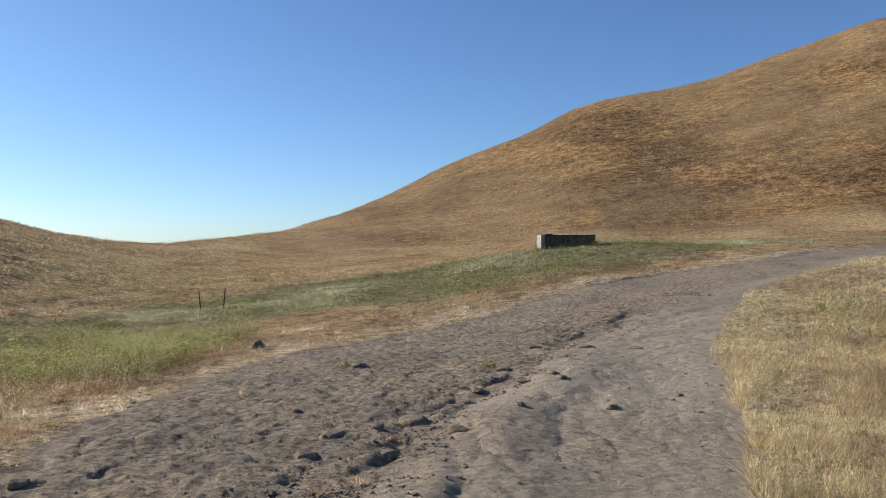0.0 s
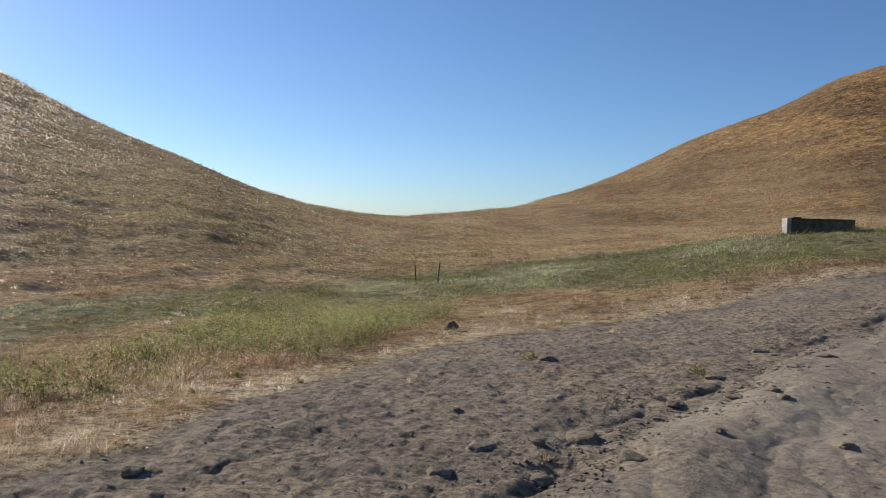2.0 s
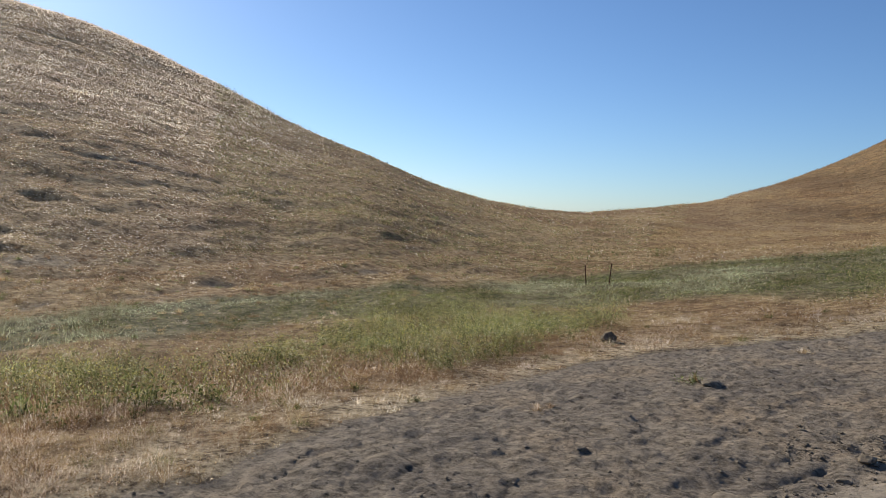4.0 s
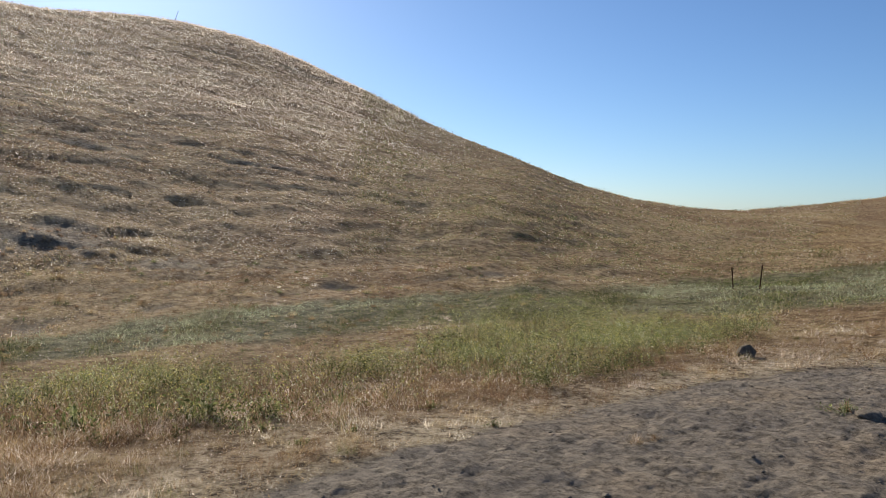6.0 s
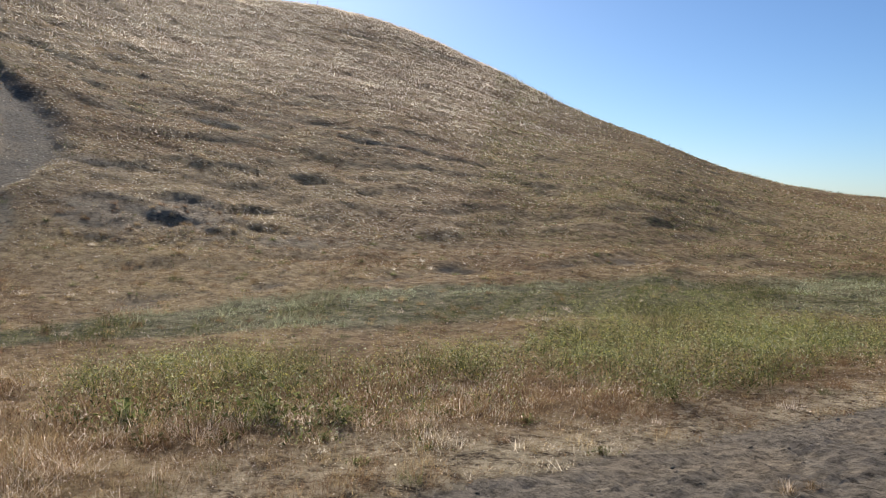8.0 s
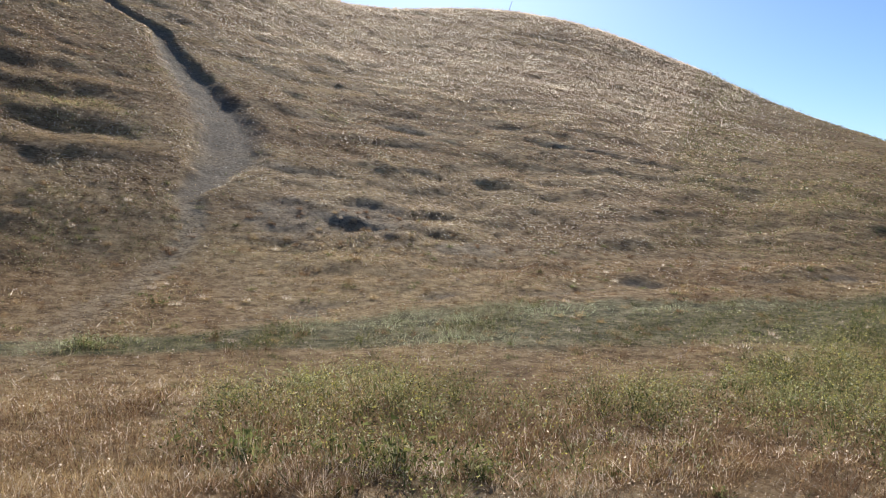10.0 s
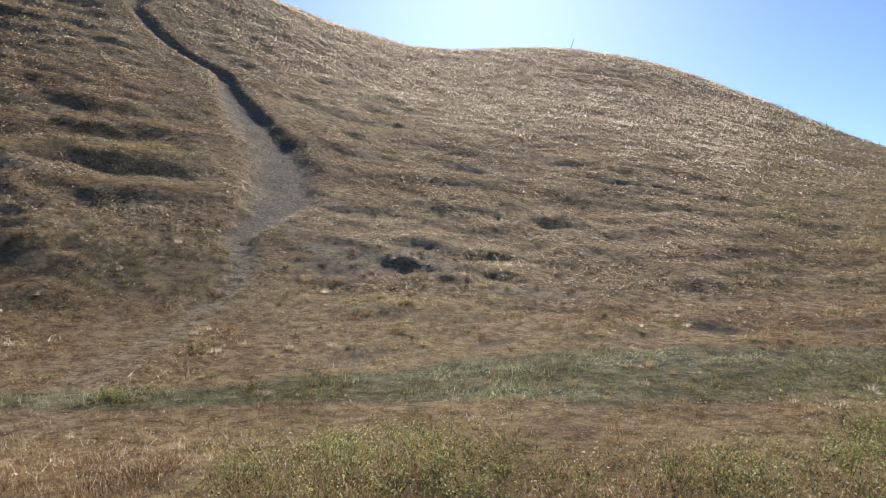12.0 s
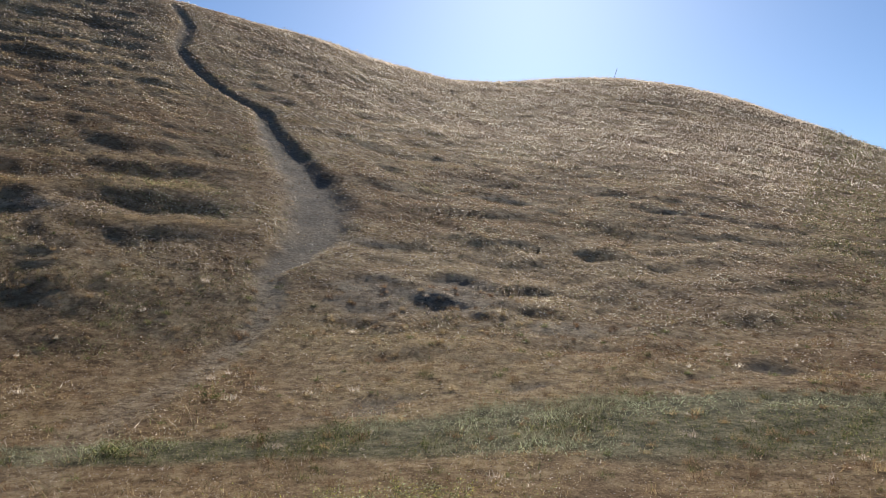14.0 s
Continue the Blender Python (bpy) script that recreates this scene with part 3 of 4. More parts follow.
def scatter(count, r0, r1, b0, b1, power):
    """Spots round the valley's middle, thinning out with the distance: density falls with r to the given power."""
    u = rng.random(count)
    k = 2 - power
    r = r0 * (r1 / r0) ** u if abs(k) < 1e-6 else (r0 ** k + u * (r1 ** k - r0 ** k)) ** (1 / k)
    b = np.radians(b0 + (b1 - b0) * rng.random(count))
    return CX - r * np.sin(b), CY + r * np.cos(b), r


def triangles(name, corners, mat, label, category):
    """One mesh of loose three-cornered blades. corners: n x 3 x 3."""
    n = len(corners)
    mesh = bpy.data.meshes.new(name)
    mesh.vertices.add(3 * n)
    mesh.vertices.foreach_set("co", corners.astype(np.float32).ravel())
    mesh.loops.add(3 * n)
    mesh.loops.foreach_set("vertex_index", np.arange(3 * n, dtype=np.int32))
    mesh.polygons.add(n)
    mesh.polygons.foreach_set("loop_start", np.arange(0, 3 * n, 3, dtype=np.int32))
    mesh.update(calc_edges=True)
    mesh.materials.append(mat)
    return tagged(new(name, mesh), label, category, kind="stuff")


def blades(x, y, z, tall, wide, lean=0.35):
    """Upright tapering blades, leaning at random and a little downwind."""
    n = len(x)
    a = rng.random(n) * 2 * np.pi
    dx, dy = np.cos(a) * wide / 2, np.sin(a) * wide / 2
    t = rng.random(n) * 2 * np.pi
    s = lean * tall * rng.random(n)
    root = np.stack([x, y, z - 0.02], -1)
    off = np.stack([dx, dy, np.zeros(n)], -1)
    tip = np.stack([x + s * np.cos(t) + 0.12 * tall, y + s * np.sin(t) - 0.06 * tall, z + tall * rng.uniform(0.5, 1, n)], -1)
    return np.stack([root - off, root + off, tip], 1)


def flecks(centre, size):
    """Small leaf- or seed-like triangles turned at random."""
    n = len(centre)
    d = rng.normal(size=(n, 2, 3))
    d /= np.linalg.norm(d, axis=2, keepdims=True)
    size = np.asarray(size).reshape(-1, 1)
    return np.stack([centre - d[:, 0] * size, centre + d[:, 0] * size, centre + d[:, 1] * size * 0.9], 1)


def mustard_density(x, y):
    spots = ((-6.9, 7.4, 1.9, 1.5), (-8.3, 8.2, 1.5, 1.0), (-5.6, 13.0, 1.5, 3.4), (-7.2, 15.5, 1.6, 3.0), (-5.2, 16.2, 1.2, 2.2), (-6.4, 10.4, 1.2, 1.4), (-4.6, 12.0, 0.8, 2.0))
    near = np.min([np.hypot((x - a) / c, (y - b) / d) for a, b, c, d in spots], axis=0)
    return step(1.25, 0.55, near + 0.55 * rough(x, y, 1.0, 71))


def gold_patches(x, y):
    """Paler straw in drifts across the far hill."""
    return step(0.0, 0.35, rough(x * 0.6, y * 0.8, 11.0, 37, 3))


def grow_grass():
    parts = {"gold": [], "russet": [], "pale": [], "green": [], "sage": [], "straw": []}
    for count, r0, r1, b0, b1, power in ((420000, 3.0, 9, -82, 130, 0.9), (700000, 9, 40, -44, 118, 1.85), (340000, 40, 150, 12, 112, 1.8), (260000, 36, 190, -40, 14, 1.5), (340000, 19, 130, 42, 112, 1.7), (150000, 4.5, 24, -58, -4, 1.4)):
        x, y, r = scatter(count, r0, r1, b0, b1, power)
        road = road_inside(x, y)
        left, right = outside_left(x, y), outside_right(x, y)
        keep = road < 0.06
        x, y, r, road, left, right = (v[keep] for v in (x, y, r, road, left, right))
        worn = np.maximum.reduce([step(1.5, 0.8, np.hypot((x - 7.5) / 4.5, (y - 33.8) / 1.5)), trail_wear(x, y)[0], dig_wear(x, y) * 0.72, bank_wear(x, y) * 0.8])
        clump = 0.5 + 0.5 * rough(x, y, np.interp(r, [6, 20], [0.36, 0.9]), 61, 3)
        wide_patch = 0.5 + 0.5 * rough(x, y, 5.0, 63, 3)
        edge = step(0.1, 2.0, -road + 0.6 * rough(x, y, 1.2, 65))
        far_right = (right > left)
        edge = np.where(far_right, np.maximum(edge, 0.5), edge)
        on_slope = step(19, 26, r)
        chance = np.clip(((1.7 - 0.3 * on_slope) * clump - 0.05 + 0.06 * on_slope) * np.where(far_right, 1.0, 0.55 + 0.45 * edge), 0, 1) * (1 - worn * 0.93)
        bald = step(27, 33, bare_height(x, y) + 3 * rough(x, y, 30, 58, 2)) * (r > 60) * (np.abs(x) < 0.9 * y)
        keep = rng.random(len(x)) < chance * (1 - 0.8 * bald) * np.where((r > 68) & (np.abs(x) < 0.9 * y), 0.62, 1.0)
        x, y, r, edge, clump, wide_patch, left, far_right = (v[keep] for v in (x, y, r, edge, clump, wide_patch, left, far_right))
        z = height(x, y)
        green = greenness(x, y)
        n = len(x)
        tall = (0.06 + 0.20 * rng.random(n) ** 1.5) * (0.12 + 1.5 * clump * clump + 0.35 * wide_patch) * (0.26 + 0.74 * edge)
        bearing = np.degrees(np.arctan2(-(x - CX), y - CY))
        slope = step(19, 26, r) * step(36, 48, bearing)
        upper, dusk = hill_zones(x, y)
        brow = step(10, 0, bearing) * step(55, 80, r)
        lip = benches(x, y) * step(0.30, 0.05, np.abs((bench_phase(x, y) + 0.5) % 1.0 - 0.55))
        tall = tall * np.interp(r, [5, 9, 13, 19, 30, 60, 120], [1.0, 0.85, 0.62, 0.6, 0.68, 0.8, 1.0]) * np.where(far_right & (r < 40), 1.5, 1.0)
        tall = tall * (1 + 0.9 * upper) * (1 - 0.3 * slope * (1 - upper)) * (1 + 0.7 * lip) * (1 + 0.2 * brow)
        wide = 0.0062 * np.maximum(r, 5) / 7 * (0.4 + 1.0 * rng.random(n)) * (1 + 0.3 * upper) * (1 + 0.3 * brow)
        pick = rng.random(n)
        kind = np.full(n, 0)
        kind[pick < 0.16 + 0.5 * (wide_patch < 0.42) - 0.16 * slope] = 1
        kind[pick < 0.62 * dusk] = 1
        # more pale straw uphill puts the slope's backlit glow into the colour
        kind[pick > 0.86 - 0.42 * slope * (1 - 0.7 * dusk) * (1 - upper) - 0.76 * upper] = 2
        # gold along the bench lips paints in their sunlit rims
        kind[(benches(x, y) > 0.4) & (lip > 0.4)] = 0
        kind[(r > 60) & (bearing < 12)] = 1
        kind[(r > 60) & (bearing < 12) & (pick > 1.0 - 0.2 * wide_patch - 0.85 * gold_patches(x, y))] = 0
        kind[(pick > 0.82) & ~far_right & (left < 2.0)] = 2
        kind[(pick < 0.45) & ~far_right & (left > 0.5) & (left < 2.6) & (clump > 0.5)] = 1
        leafy = rng.random(n)
        kind[leafy < green * 0.76] = 3
        kind[(leafy > 0.96) & (r < 60)] = 3
        kind[(leafy > 0.72) & (r > 24) & (bearing > 12) & (bearing < 46)] = 3
        kind[far_right & (r < 40) & (pick > 0.10)] = 0
        kind[far_right & (r < 40) & (pick > 0.22)] = 5
        kind[far_right & (r < 40) & (pick > 0.78)] = 2
        kind[(leafy > 0.80) & (bearing > 68) & (r > 17) & (r < 40) & (wide_patch < 0.5)] = 3
        kind[(r > 40) & (bearing < 12) & (kind == 2)] = 1
        kind[(r > 38) & (r < 68 + 4 * wide_patch) & (bearing < 14) & (pick > 0.2)] = 0
        kind[far_right & (leafy < 0.05 + 0.12 * (wide_patch > 0.55))] = 3
        pale_weed = green * np.maximum(step(0.42, 0.72, 0.5 + 0.5 * rough(x, y, 3.5, 67, 2)), 1.2 * step(1.4, 0.4, line_distance(x, y, [(-13.3, 9.5), (-13.2, 13), (-12.2, 18)])[0]))
        kind[(leafy < pale_weed * 0.8)] = 4
        tall = tall * np.where((kind == 3) | (kind == 4), np.interp(r, [9, 14, 40], [0.75, 1.15, 1.5]), 1.0)
        tri = blades(x, y, z, tall, wide, np.interp(r, [5, 20], [1.6, 1.5]) - 0.9 * np.maximum(upper, brow))
        # matted straw and seed on the slopes: small flecks lifted off the ground
        mat = (rng.random(n) < 0.92 * step(7, 12, r) * (1 - 0.6 * brow)) & (kind != 5)
        mat &= ~((kind == 3) | (kind == 4)) | (r > 45) | (rng.random(n) < 0.35)
        lift = np.stack([np.zeros(n), np.zeros(n), tall * rng.uniform(0.15, 0.9, n)], -1)
        size = r * rng.uniform(0.00045, 0.00125, n) * (1 - 0.2 * brow)
        tri[mat] = flecks((np.stack([x, y, z], -1) + lift)[mat], size[mat])
        for k, key in enumerate(parts):
            parts[key].append(tri[kind == k])
        for share, key, size in ((0.14, "pale", 0.009), (0.13, "gold", 0.011), (0.10, "russet", 0.011)):
            heads = (rng.random(n) < share * (1 + upper)) & ~mat & (kind < 3) & (r < np.where(bearing < 14, 32, 95))
            parts[key].append(flecks(tri[heads, 2], size * np.clip(r[heads], 6, 60) ** 0.8 / 4.75 * np.interp(r[heads], [8, 16], [0.9, 0.62]) * (0.5 + rng.random(heads.sum()))))
        ripe = (kind == 5) & (rng.random(n) < 0.35)
        parts["straw"].append(flecks(tri[ripe, 2], 0.009 * np.clip(r[ripe], 6, 45) ** 0.8 / 4.75 * (0.5 + rng.random(ripe.sum()))))
        heads = (rng.random(n) < 0.75) & (kind > 2) & (kind < 5) & (r < 60)
        parts["sage"].append(flecks(tri[heads & (kind == 4), 2], 0.007 * np.maximum(r[heads & (kind == 4)], 6) / 7))
        parts["green"].append(flecks(tri[heads & (kind == 3), 2], 0.007 * np.maximum(r[heads & (kind == 3)], 6) / 7))
    x, y, r = scatter(330000, 3.4, 16, -20, 122, 1.1)
    road = road_inside(x, y)
    clump = 0.5 + 0.5 * rough(x, y, 0.32, 81, 2)
    keep = (road < 0.05) & (road > -3.2) & (outside_left(x, y) > 0) & (rng.random(len(x)) < step(0.36, 0.62, clump))
    x, y, r, clump = x[keep], y[keep], r[keep], clump[keep]
    tall = rng.uniform(0.04, 0.21, len(x)) * step(0.42, 0.8, clump)
    tri = blades(x, y, height(x, y), tall, 0.0045 * np.maximum(r, 5) / 7 * rng.uniform(0.5, 1.3, len(x)), 1.6)
    mix = 0.5 + 0.5 * rough(x, y, 1.4, 83, 2) + rng.uniform(-0.25, 0.25, len(x))
    for key, lo, hi in (("russet", -9, 0.50), ("gold", 0.50, 0.64), ("pale", 0.64, 9)):
        parts[key].append(tri[(mix >= lo) & (mix < hi)])
    x, y, r = scatter(330000, 3.2, 22, -80, 125, 1.4)
    road = road_inside(x, y)
    keep = (road < 0.12) & (rng.random(len(x)) < np.where(road > -2.2, 0.9, 0.35)) & ~((road > -0.05) & (rng.random(len(x)) < 0.75))
    x, y, r = x[keep], y[keep], r[keep]
    vx, vy = rng.uniform(-6.5, -1.5, 150000), rng.uniform(4, 16, 150000)
    road = road_inside(vx, vy)
    keep = (road < 0.02) & (road > -2.0) & (outside_left(vx, vy) > 0) & (rng.random(150000) < 0.25 + 0.75 * step(-0.1, 0.5, rough(vx, vy, 0.45, 85, 2)))
    x, y = np.concatenate([x, vx[keep]]), np.concatenate([y, vy[keep]])
    r = np.hypot(x - CX, y - CY)
    tri = flecks(np.stack([x, y, height(x, y) + 0.012], -1), 0.008 * np.maximum(r, 5) ** 0.8 / 4.75 * (0.4 + rng.random(len(x))))
    tri[:, :, 2] = (tri[:, :, 2] - tri[:, :1, 2]) * 0.45 + tri[:, :1, 2]
    pick = rng.random(len(x))
    for key, lo, hi in (("pale", 0, 0.36), ("gold", 0.36, 0.66), ("russet", 0.66, 1)):
        parts[key].append(tri[(pick >= lo) & (pick < hi)])
    for count, r0, r1, b0, b1, low, high, each in ((900, 3.5, 16, -10, 122, -2.6, -0.05, 70), (500, 4.5, 20, -58, -4, -9, -0.1, 60), (900, 10, 24, 30, 116, -30, -2.6, 45)):
        x, y, r = scatter(count, r0, r1, b0, b1, 1.0)
        road = road_inside(x, y)
        keep = (road > low) & (road < high)
        x, y, r = (np.repeat(v[keep], each) for v in (x, y, r))
        shade = np.repeat(rng.random(keep.sum()), each)
        size = np.repeat(rng.uniform(0.04, 0.13, keep.sum()), each)
        a, reach = rng.random(len(x)) * 2 * np.pi, rng.random(len(x)) ** 0.7 * size
        x, y = x + np.cos(a) * reach, y + np.sin(a) * reach
        tall = size * rng.uniform(0.5, 1.7, len(x)) * (1.1 - 0.5 * reach / size)
        tri = blades(x, y, height(x, y), tall, 0.0038 * np.maximum(r, 5) / 7 * rng.uniform(0.5, 1.3, len(x)), 0.9)
        for key, lo, hi in (("russet", 0, 0.42), ("gold", 0.42, 0.68), ("pale", 0.68, 0.78), ("green", 0.78, 1.01)):
            parts[key].append(tri[(shade >= lo) & (shade < hi)])
    triangles("dry_grass", np.concatenate(parts["gold"]), GOLD, "golden dry grass covering the slopes and verges", "grass")
    triangles("yellow_straw", np.concatenate(parts["straw"]), STRAW, "pale yellow standing dry grass beside the road bend", "grass")
    triangles("russet_grass", np.concatenate(parts["russet"]), RUSSET, "reddish brown dry grass in patches on the slopes", "grass")
    triangles("bleached_oats", np.concatenate(parts["pale"]), PALE, "bleached wild oat stalks and seed heads", "grass")
    triangles("green_grass", np.concatenate(parts["green"]), GREEN, "green grass along the damp swale", "grass")
    triangles("sage_weeds", np.concatenate(parts["sage"]), SAGE, "pale grey-green weeds in the swale", "weeds")


def grow_mustard():
    x, y = rng.uniform(-10.5, -3.2, 9000), rng.uniform(5, 20, 9000)
    keep = (rng.random(9000) < mustard_density(x, y) * np.interp(y, [7, 11], [0.30, 0.42])) & (road_inside(x, y) < -0.5)
    x, y = x[keep], y[keep]
    z = height(x, y)
    n = len(x)
    tall = rng.uniform(0.14, 0.46, n)
    stems, leaves, light, petals = [], [], [], []
    for k in range(6):
        a = rng.random(n) * 2 * np.pi
        reach = rng.uniform(0.08, 0.42, n)
        root = np.stack([x, y, z], -1) + np.stack([np.cos(a) * reach * 0.2, np.sin(a) * reach * 0.2, tall * rng.uniform(0, 0.3, n)], -1)
        tip = np.stack([x + np.cos(a) * reach, y + np.sin(a) * reach, z + tall * rng.uniform(0.45, 1.1, n)], -1)
        off = np.stack([-np.sin(a), np.cos(a), np.zeros(n)], -1) * 0.0024
        stems.append(np.stack([root - off, root + off, tip], 1))
        # side twigs that fork off upwards
        for share in (0.45, 0.7):
            fork = root + (tip - root) * share
            b = a + rng.normal(size=n) * 1.2
            end = fork + np.stack([np.cos(b) * 0.10, np.sin(b) * 0.10, tall * rng.uniform(0.1, 0.3, n)], -1)
            stems.append(np.stack([fork - off * 0.7, fork + off * 0.7, end], 1))
            some = rng.random(n) < 0.8
            petals.append(flecks(end[some], rng.uniform(0.006, 0.013, some.sum())))
            some = rng.random(n) < 0.75
            light.append(flecks(((fork + end) / 2 + rng.normal(size=(n, 3)) * 0.02)[some], rng.uniform(0.008, 0.018, some.sum())))
        for share in (0.12, 0.25, 0.4, 0.6, 0.8):
            at = root + (tip - root) * share + rng.normal(size=(n, 3)) * 0.03
            (light if share == 0.8 and k % 2 else leaves).append(flecks(at, rng.uniform(0.006, 0.017, n) * (1.4 - 0.6 * share)))
        for share in (0.92, 1.0):
            some = rng.random(n) < 0.8
            petals.append(flecks((root + (tip - root) * share + rng.normal(size=(n, 3)) * 0.02)[some], rng.uniform(0.006, 0.013, some.sum())))
    triangles("mustard_plants", np.concatenate(stems + leaves), MUSTARD, "leafy green wild mustard stems beside the road", "weeds")
    triangles("mustard_pods", np.concatenate(light), SAGE, "pale green wild mustard pods and upper leaves", "weeds")
    triangles("mustard_flowers", np.concatenate(petals), PETAL, "small yellow wild mustard flowers", "flowers")


grow_grass()
grow_mustard()


# ---- things ----
def part(name, bm, material, parent=None, label=""):
    mesh = bpy.data.meshes.new(name)
    bm.to_mesh(mesh)
    bm.free()
    mesh.materials.append(material)
    ob = new(name, mesh)
    ob.parent = parent
    if label:
        ob["label"] = label
    return ob


def box(size, at=(0, 0, 0), bevel=0.01, turn=0.0):
    bm = bmesh.new()
    bmesh.ops.create_cube(bm, size=1)
    bmesh.ops.scale(bm, vec=size, verts=bm.verts)
    if bevel:
        bmesh.ops.bevel(bm, geom=list(bm.edges), offset=bevel, segments=2, affect="EDGES", profile=0.5)
    bmesh.ops.rotate(bm, cent=(0, 0, 0), matrix=Matrix.Rotation(turn, 3, "Z"), verts=bm.verts)
    bmesh.ops.translate(bm, vec=at, verts=bm.verts)
    return bm


def ground_at(x, y):
    return float(height(np.array([x]), np.array([y]))[0])


def water_trough(x, y, turn):
    """A long concrete cattle trough with a float box at one end."""
    long_, deep, high, thick = 2.2, 0.85, 0.58, 0.09
    ob = tagged(new("water_trough"), "stained concrete cattle water trough standing in weeds", "water trough")
    ob.matrix_world = pose(x, y, ground_at(x, y) - 0.04, 0, 0, turn)
    part("long_wall", box((long_, thick, high), (0, -deep / 2 + thick / 2, high / 2), 0.012), STAINED, ob)
    part("long_wall", box((long_, thick, high), (0, deep / 2 - thick / 2, high / 2), 0.012), STAINED, ob)
    part("end_wall", box((thick, deep - 2 * thick - 0.006, high), (-long_ / 2 + thick / 2, 0, high / 2), 0.012), CONCRETE, ob)
    part("end_wall", box((thick, deep - 2 * thick - 0.006, high), (long_ / 2 - thick / 2, 0, high / 2), 0.012), STAINED, ob)
    part("base_slab", box((long_ - 2 * thick - 0.01, deep - 2 * thick - 0.01, 0.1), (0, 0, 0.06), 0.01), STAINED, ob)
    part("water", box((long_ - 2 * thick - 0.01, deep - 2 * thick - 0.01, 0.02), (0, 0, high - 0.12), 0), WATER, ob, "dark still water")
    for side in (-1, 1):
        part("rim", box((long_ + 0.02, thick + 0.03, 0.03), (0, side * (deep / 2 - thick / 2), high + 0.017), 0.008), RUST, ob, "rusty steel rim strip")
    part("end_block", box((0.16, deep + 0.06, high + 0.03), (-long_ / 2 - 0.085, 0, high / 2 + 0.015), 0.02), CONCRETE, ob, "sunlit pale concrete end block")
    part("float_cover", box((0.3, deep - 0.1, 0.05), (-long_ / 2 + 0.2, 0, high + 0.06), 0.012), STAINED, ob, "dark cover plate over the float valve")
    return ob


def fence_post(x, y, tall, lean_x, lean_y, name="fence_post", label="thin rusty steel fence post standing alone in weeds"):
    """A studded steel post with a T section."""
    ob = tagged(new(name), label, "fence post", "fence posts in the swale" if name == "fence_post" else "")
    ob.matrix_world = pose(x, y, ground_at(x, y) - 0.12, lean_x, lean_y, 12)
    w = 0.034 if name == "fence_post" else 0.05
    part("flange", box((w, 0.007, tall), (0, 0, tall / 2), 0.002), RUST, ob)
    part("web", box((0.007, w, tall), (0, w / 2 + 0.006, tall / 2), 0.002), RUST, ob)
    for k in range(int(tall / 0.09) - 3):
        part("stud", box((0.012, 0.008, 0.018), (0, -0.0085, 0.3 + 0.09 * k), 0), RUST, ob)
    return ob


def stone(x, y, w, h, seed, mat=STONE, name="stone", label="rough grey-brown dried mud clod on the dirt road", group="clods on the road", turn=None):
    """A clod: the hull of scattered points, its edges worn and its faces pitted."""
    pick = random.Random(seed)
    bm = bmesh.new()
    for k in range(26):
        p = Vector((pick.gauss(0, 1), pick.gauss(0, 1), pick.gauss(0, 0.8))).normalized() * pick.uniform(0.40, 0.56)
        bm.verts.new((p.x, p.y, max(min(p.z, 0.36), -0.45)))
    hull = bmesh.ops.convex_hull(bm, input=bm.verts)
    bmesh.ops.delete(bm, geom=[g for g in hull["geom_interior"] if isinstance(g, bmesh.types.BMVert)], context="VERTS")
    bmesh.ops.subdivide_edges(bm, edges=list(bm.edges), cuts=3, use_grid_fill=True)
    for k in range(2):
        bmesh.ops.smooth_vert(bm, verts=bm.verts, factor=0.35, use_axis_x=True, use_axis_y=True, use_axis_z=True)
    for v in bm.verts:
        p = v.co.copy()
        v.co = p * (1.06 + 0.16 * noise.noise(p * 4 + Vector((seed, 5, 0))) + 0.12 * noise.noise(p * 9 + Vector((seed, 0, 0))))
        if v.co.z < 0:
            v.co.x, v.co.y = v.co.x * (1 - 0.55 * v.co.z), v.co.y * (1 - 0.55 * v.co.z)
    bmesh.ops.scale(bm, vec=(w, w * 0.78, h), verts=bm.verts)
    ob = part(name, bm, mat)
    for f in ob.data.polygons:
        f.use_smooth = True
    ob.matrix_world = pose(x, y, ground_at(x, y) + h * 0.06, 0, 0, (seed * 71) % 180 if turn is None else turn)
    return tagged(ob, label, "clod", group)


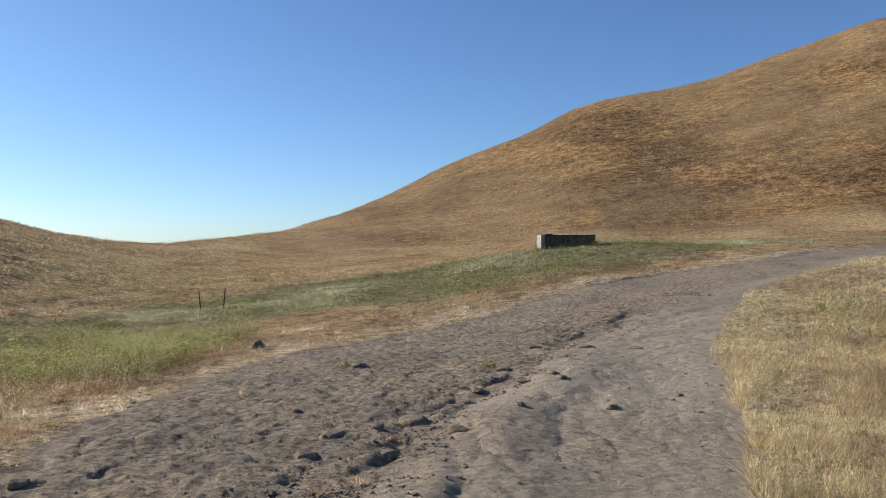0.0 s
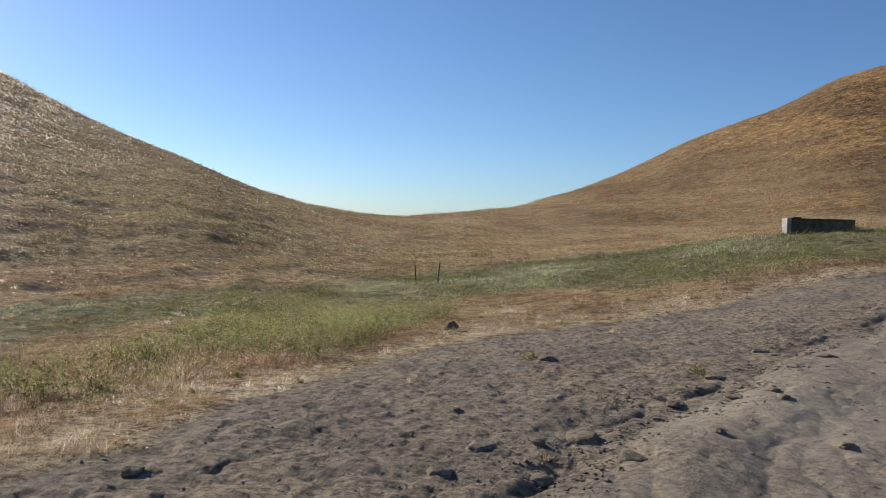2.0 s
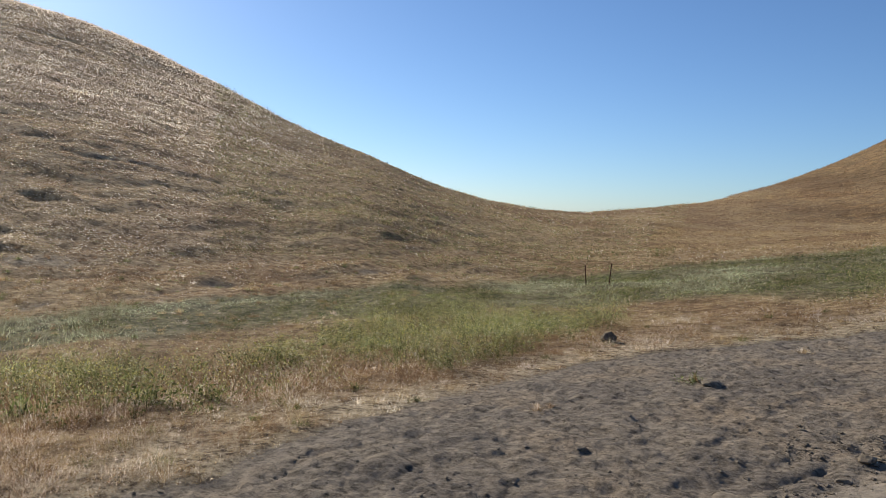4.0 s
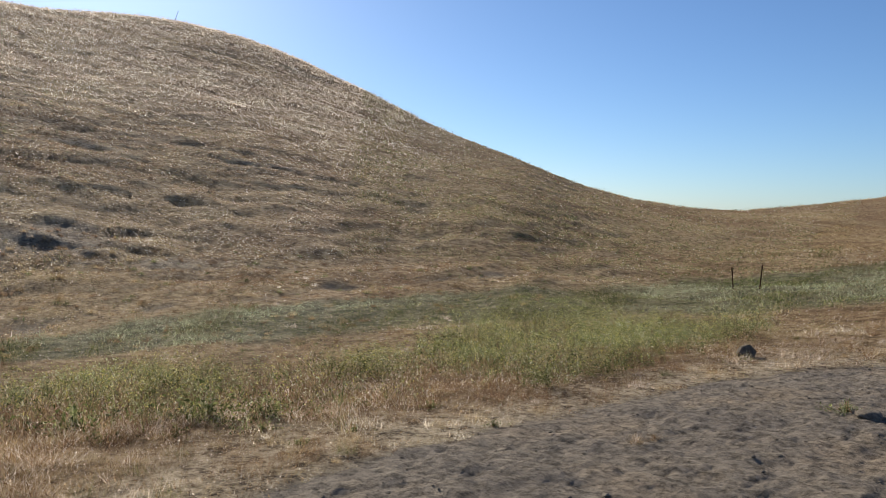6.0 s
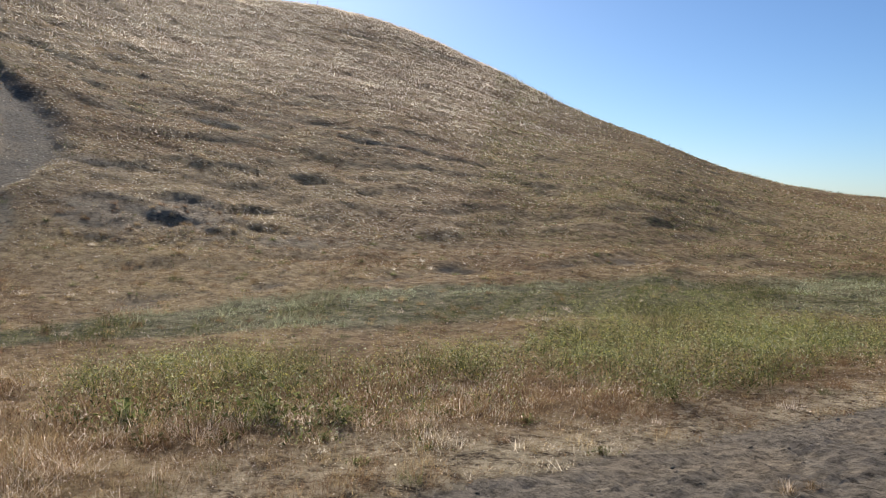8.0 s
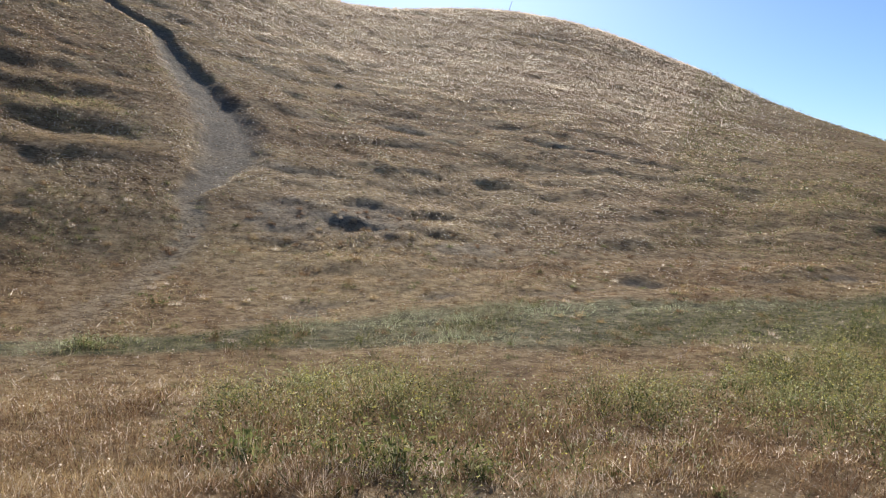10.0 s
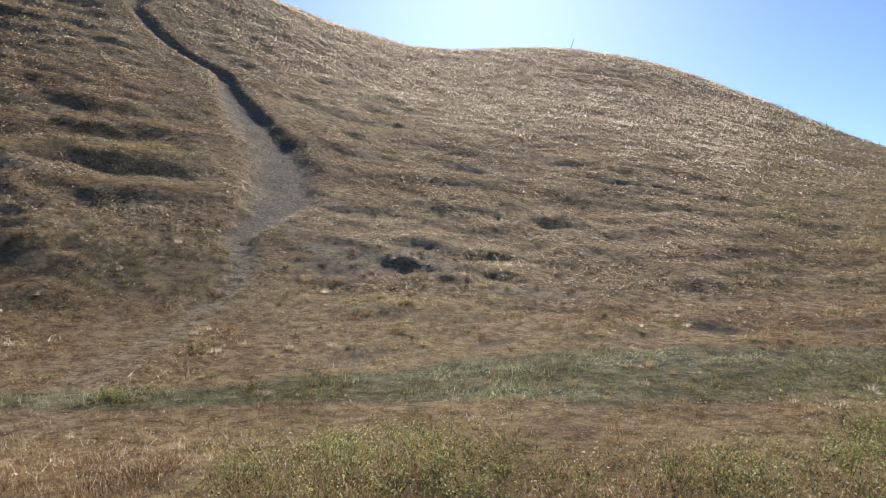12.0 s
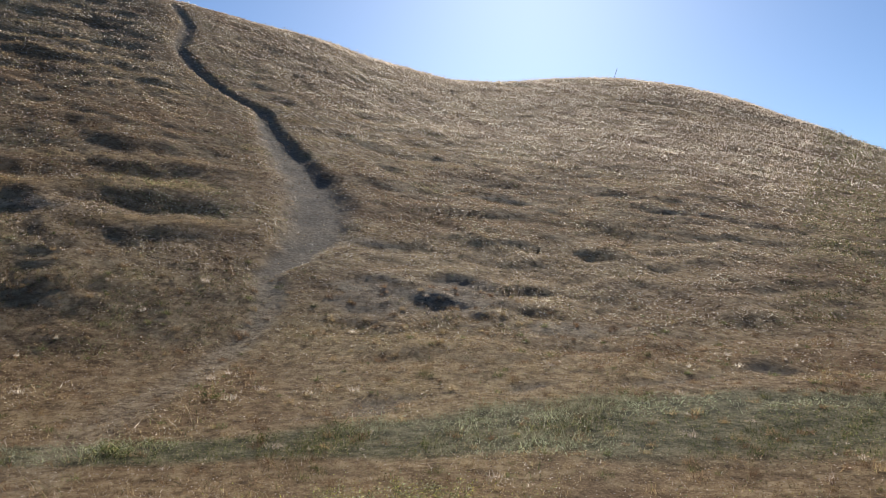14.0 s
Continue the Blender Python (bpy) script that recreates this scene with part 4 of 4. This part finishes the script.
def tuft(x, y, size, count, mats, name="grass_tuft", label="small dry grass tuft growing in the dirt road", category="grass tuft", group="tufts on the road", wide=0.006):
    """One plant: stalks and leaves fanning out from a root."""
    z = ground_at(x, y)
    ob = tagged(new(name), label, category, group)
    ob.matrix_world = pose(x, y, z)
    for key, mat, share in mats:
        n = int(count * share)
        a = rng.random(n) * 2 * np.pi
        lobe = 1 + 0.45 * np.sin(2 * a + 9 * x) + 0.3 * np.sin(5 * a + 7 * y)
        spread = rng.uniform(0.05, 1.0, n) * size * lobe
        tall = size * rng.uniform(0.12, 1.0, n) ** 1.3 * (0.8 - 0.3 * np.minimum(spread / size, 1.5))
        b = a + rng.normal(size=n) * 0.9
        root = np.stack([np.cos(a) * spread * 0.6, np.sin(a) * spread * 0.6, np.full(n, -0.01)], -1)
        tip = root + np.stack([np.cos(b) * spread * 0.55, np.sin(b) * spread * 0.55, np.maximum(tall, 0.03)], -1)
        off = np.stack([-np.sin(a), np.cos(a), np.zeros(n)], -1) * wide * rng.uniform(0.4, 1.2, (n, 1))
        tri = [np.stack([root - off, root + off, tip], 1)]
        if key == "leaf_clump":
            for s in (0.4, 0.65, 0.9):
                tri.append(flecks(root + (tip - root) * s + rng.normal(size=(n, 3)) * size * 0.06, rng.uniform(0.03, 0.07, n) * size + 0.006))
        triangles(key, np.concatenate(tri), mat, "", "").parent = ob
    return ob


water_trough(5.75, 33.6, 4)
fence_post(-7.6, 25.4, 0.74, 0, -5)
fence_post(-6.8, 25.1, 0.77, 0, 5)
fence_post(-104.2, 65.0, 1.75, -15, 10, "marker_pole", "thin leaning pole on the hilltop skyline")

# clods and stones lying on the road: place, width, height
CLODS = [(0.14, 6.8, 0.24, 0.13), (-0.28, 7.35, 0.34, 0.14), (-1.1, 6.1, 0.22, 0.12), (-0.95, 6.75, 0.30, 0.12), (-0.45, 6.35, 0.20, 0.08), (1.72, 7.75, 0.17, 0.09),
         (0.75, 7.5, 0.13, 0.06), (1.6, 12.9, 0.26, 0.10), (1.95, 12.4, 0.30, 0.12), (2.35, 12.3, 0.28, 0.10), (1.75, 12.6, 0.16, 0.08), (2.15, 12.5, 0.18, 0.09),
         (1.0, 9.15, 0.20, 0.08), (1.42, 9.0, 0.17, 0.09), (1.38, 9.35, 0.18, 0.08), (0.42, 8.8, 0.17, 0.08), (3.1, 12.1, 0.26, 0.07), (-2.95, 5.35, 0.16, 0.08),
         (-1.15, 11.2, 0.30, 0.12), (-0.6, 7.1, 0.14, 0.07), (0.3, 8.25, 0.12, 0.06), (2.6, 8.4, 0.14, 0.06), (0.9, 10.6, 0.24, 0.08), (-1.5, 8.0, 0.10, 0.05), (-0.1, 9.6, 0.12, 0.06)]
for k, (x, y, w, h) in enumerate(CLODS):
    stone(x, y, w, h, k + 1)
stone(-3.25, 14.1, 0.28, 0.36, 5, DARK_CLOD, "boulder", "dark brown stone in dry grass beside the road", "")

STRAW_MIX = (("stalk_clump", GOLD, 0.6), ("dry_stalk_clump", PALE, 0.4))
GREEN_MIX = (("stalk_clump", SAGE, 0.35), ("leaf_clump", MUSTARD, 0.4), ("dry_stalk_clump", RUSSET, 0.25))
for x, y, size in ((-2.33, 9.1, 0.17), (-0.62, 5.45, 0.17), (-0.85, 5.05, 0.14), (-0.5, 6.85, 0.14), (-0.5, 14.4, 0.22), (-2.3, 9.35, 0.1)):
    tuft(x, y, size * 0.8, 240, STRAW_MIX, wide=0.0035)
for x, y, size in ((0.72, 10.9, 0.2), (-1.35, 11.3, 0.18)):
    tuft(x, y, size, 140, GREEN_MIX, label="small green weed growing in the dirt road")
for x, y, size in ((-5.6, 7.35, 0.62), (-5.25, 7.75, 0.42), (-6.3, 6.5, 0.55), (-12.6, 5.6, 0.4), (6.75, 33.0, 0.75), (5.3, 32.9, 0.6), (4.4, 33.0, 0.6)):
    tuft(x, y, size * 0.75, 240, GREEN_MIX, "weed_plant", "bushy green weed among dry grass", "weed", "green weeds in the verge", wide=0.0032)
DARK_MIX = (("stalk_clump", RUSSET, 0.7), ("leaf_clump", GREEN, 0.3))
for x, y, size in ((3.6, 6.55, 0.16), (3.3, 7.6, 0.12), (-15.2, 6.85, 0.45), (-5.95, 7.05, 0.42), (-5.5, 6.4, 0.3), (-12.8, 7.4, 0.35), (-4.48, 7.95, 0.16), (-4.9, 8.6, 0.2), (-5.16, 6.81, 0.2), (-4.86, 7.42, 0.17), (-4.16, 7.26, 0.13), (-4.19, 7.84, 0.13), (-4.35, 8.95, 0.17), (-3.48, 8.77, 0.12)):
    tuft(x, y, size * 0.8, 120, DARK_MIX, "dry_shrub", "dark brown dried weed shrub among pale straw litter", "shrub", "dried shrubs", wide=0.0035)


def crumbs():
    """Uncounted small clods and pebbles strewn over the mud, thickest along the rill."""
    n = 150000
    x, y = rng.uniform(-4.5, 6.5, n), rng.uniform(3, 19, n)
    d, _, _ = line_distance(x, y, RILL)
    keep = (road_inside(x, y) > 0.05) & (rng.random(n) < 0.03 + 0.97 * np.exp(-(d / 0.5) ** 2) * step(-0.3, 0.4, rough(x, y, 0.7, 91, 2)))
    x, y = x[keep], y[keep]
    n = len(x)
    size = 0.005 + 0.024 * rng.random(n) ** 5
    z = height(x, y)
    corner = np.array([(1, 0, 0.1), (0, 1, 0.2), (-1, 0, 0.15), (0, -1, 0.1), (0.25, 0.1, 0.45), (0, 0, -0.6)], float)
    faces = np.array([(0, 1, 4), (1, 2, 4), (2, 3, 4), (3, 0, 4), (1, 0, 5), (2, 1, 5), (3, 2, 5), (0, 3, 5)])
    pts = corner[None] * size[:, None, None] * rng.uniform(0.55, 1.3, (n, 6, 3)) + np.stack([x, y, z + size * 0.2], -1)[:, None, :]
    triangles("crumbs", pts[:, faces].reshape(-1, 3, 3), STONE, "small crumbs of dried mud and pebbles on the road", "pebbles")


crumbs()
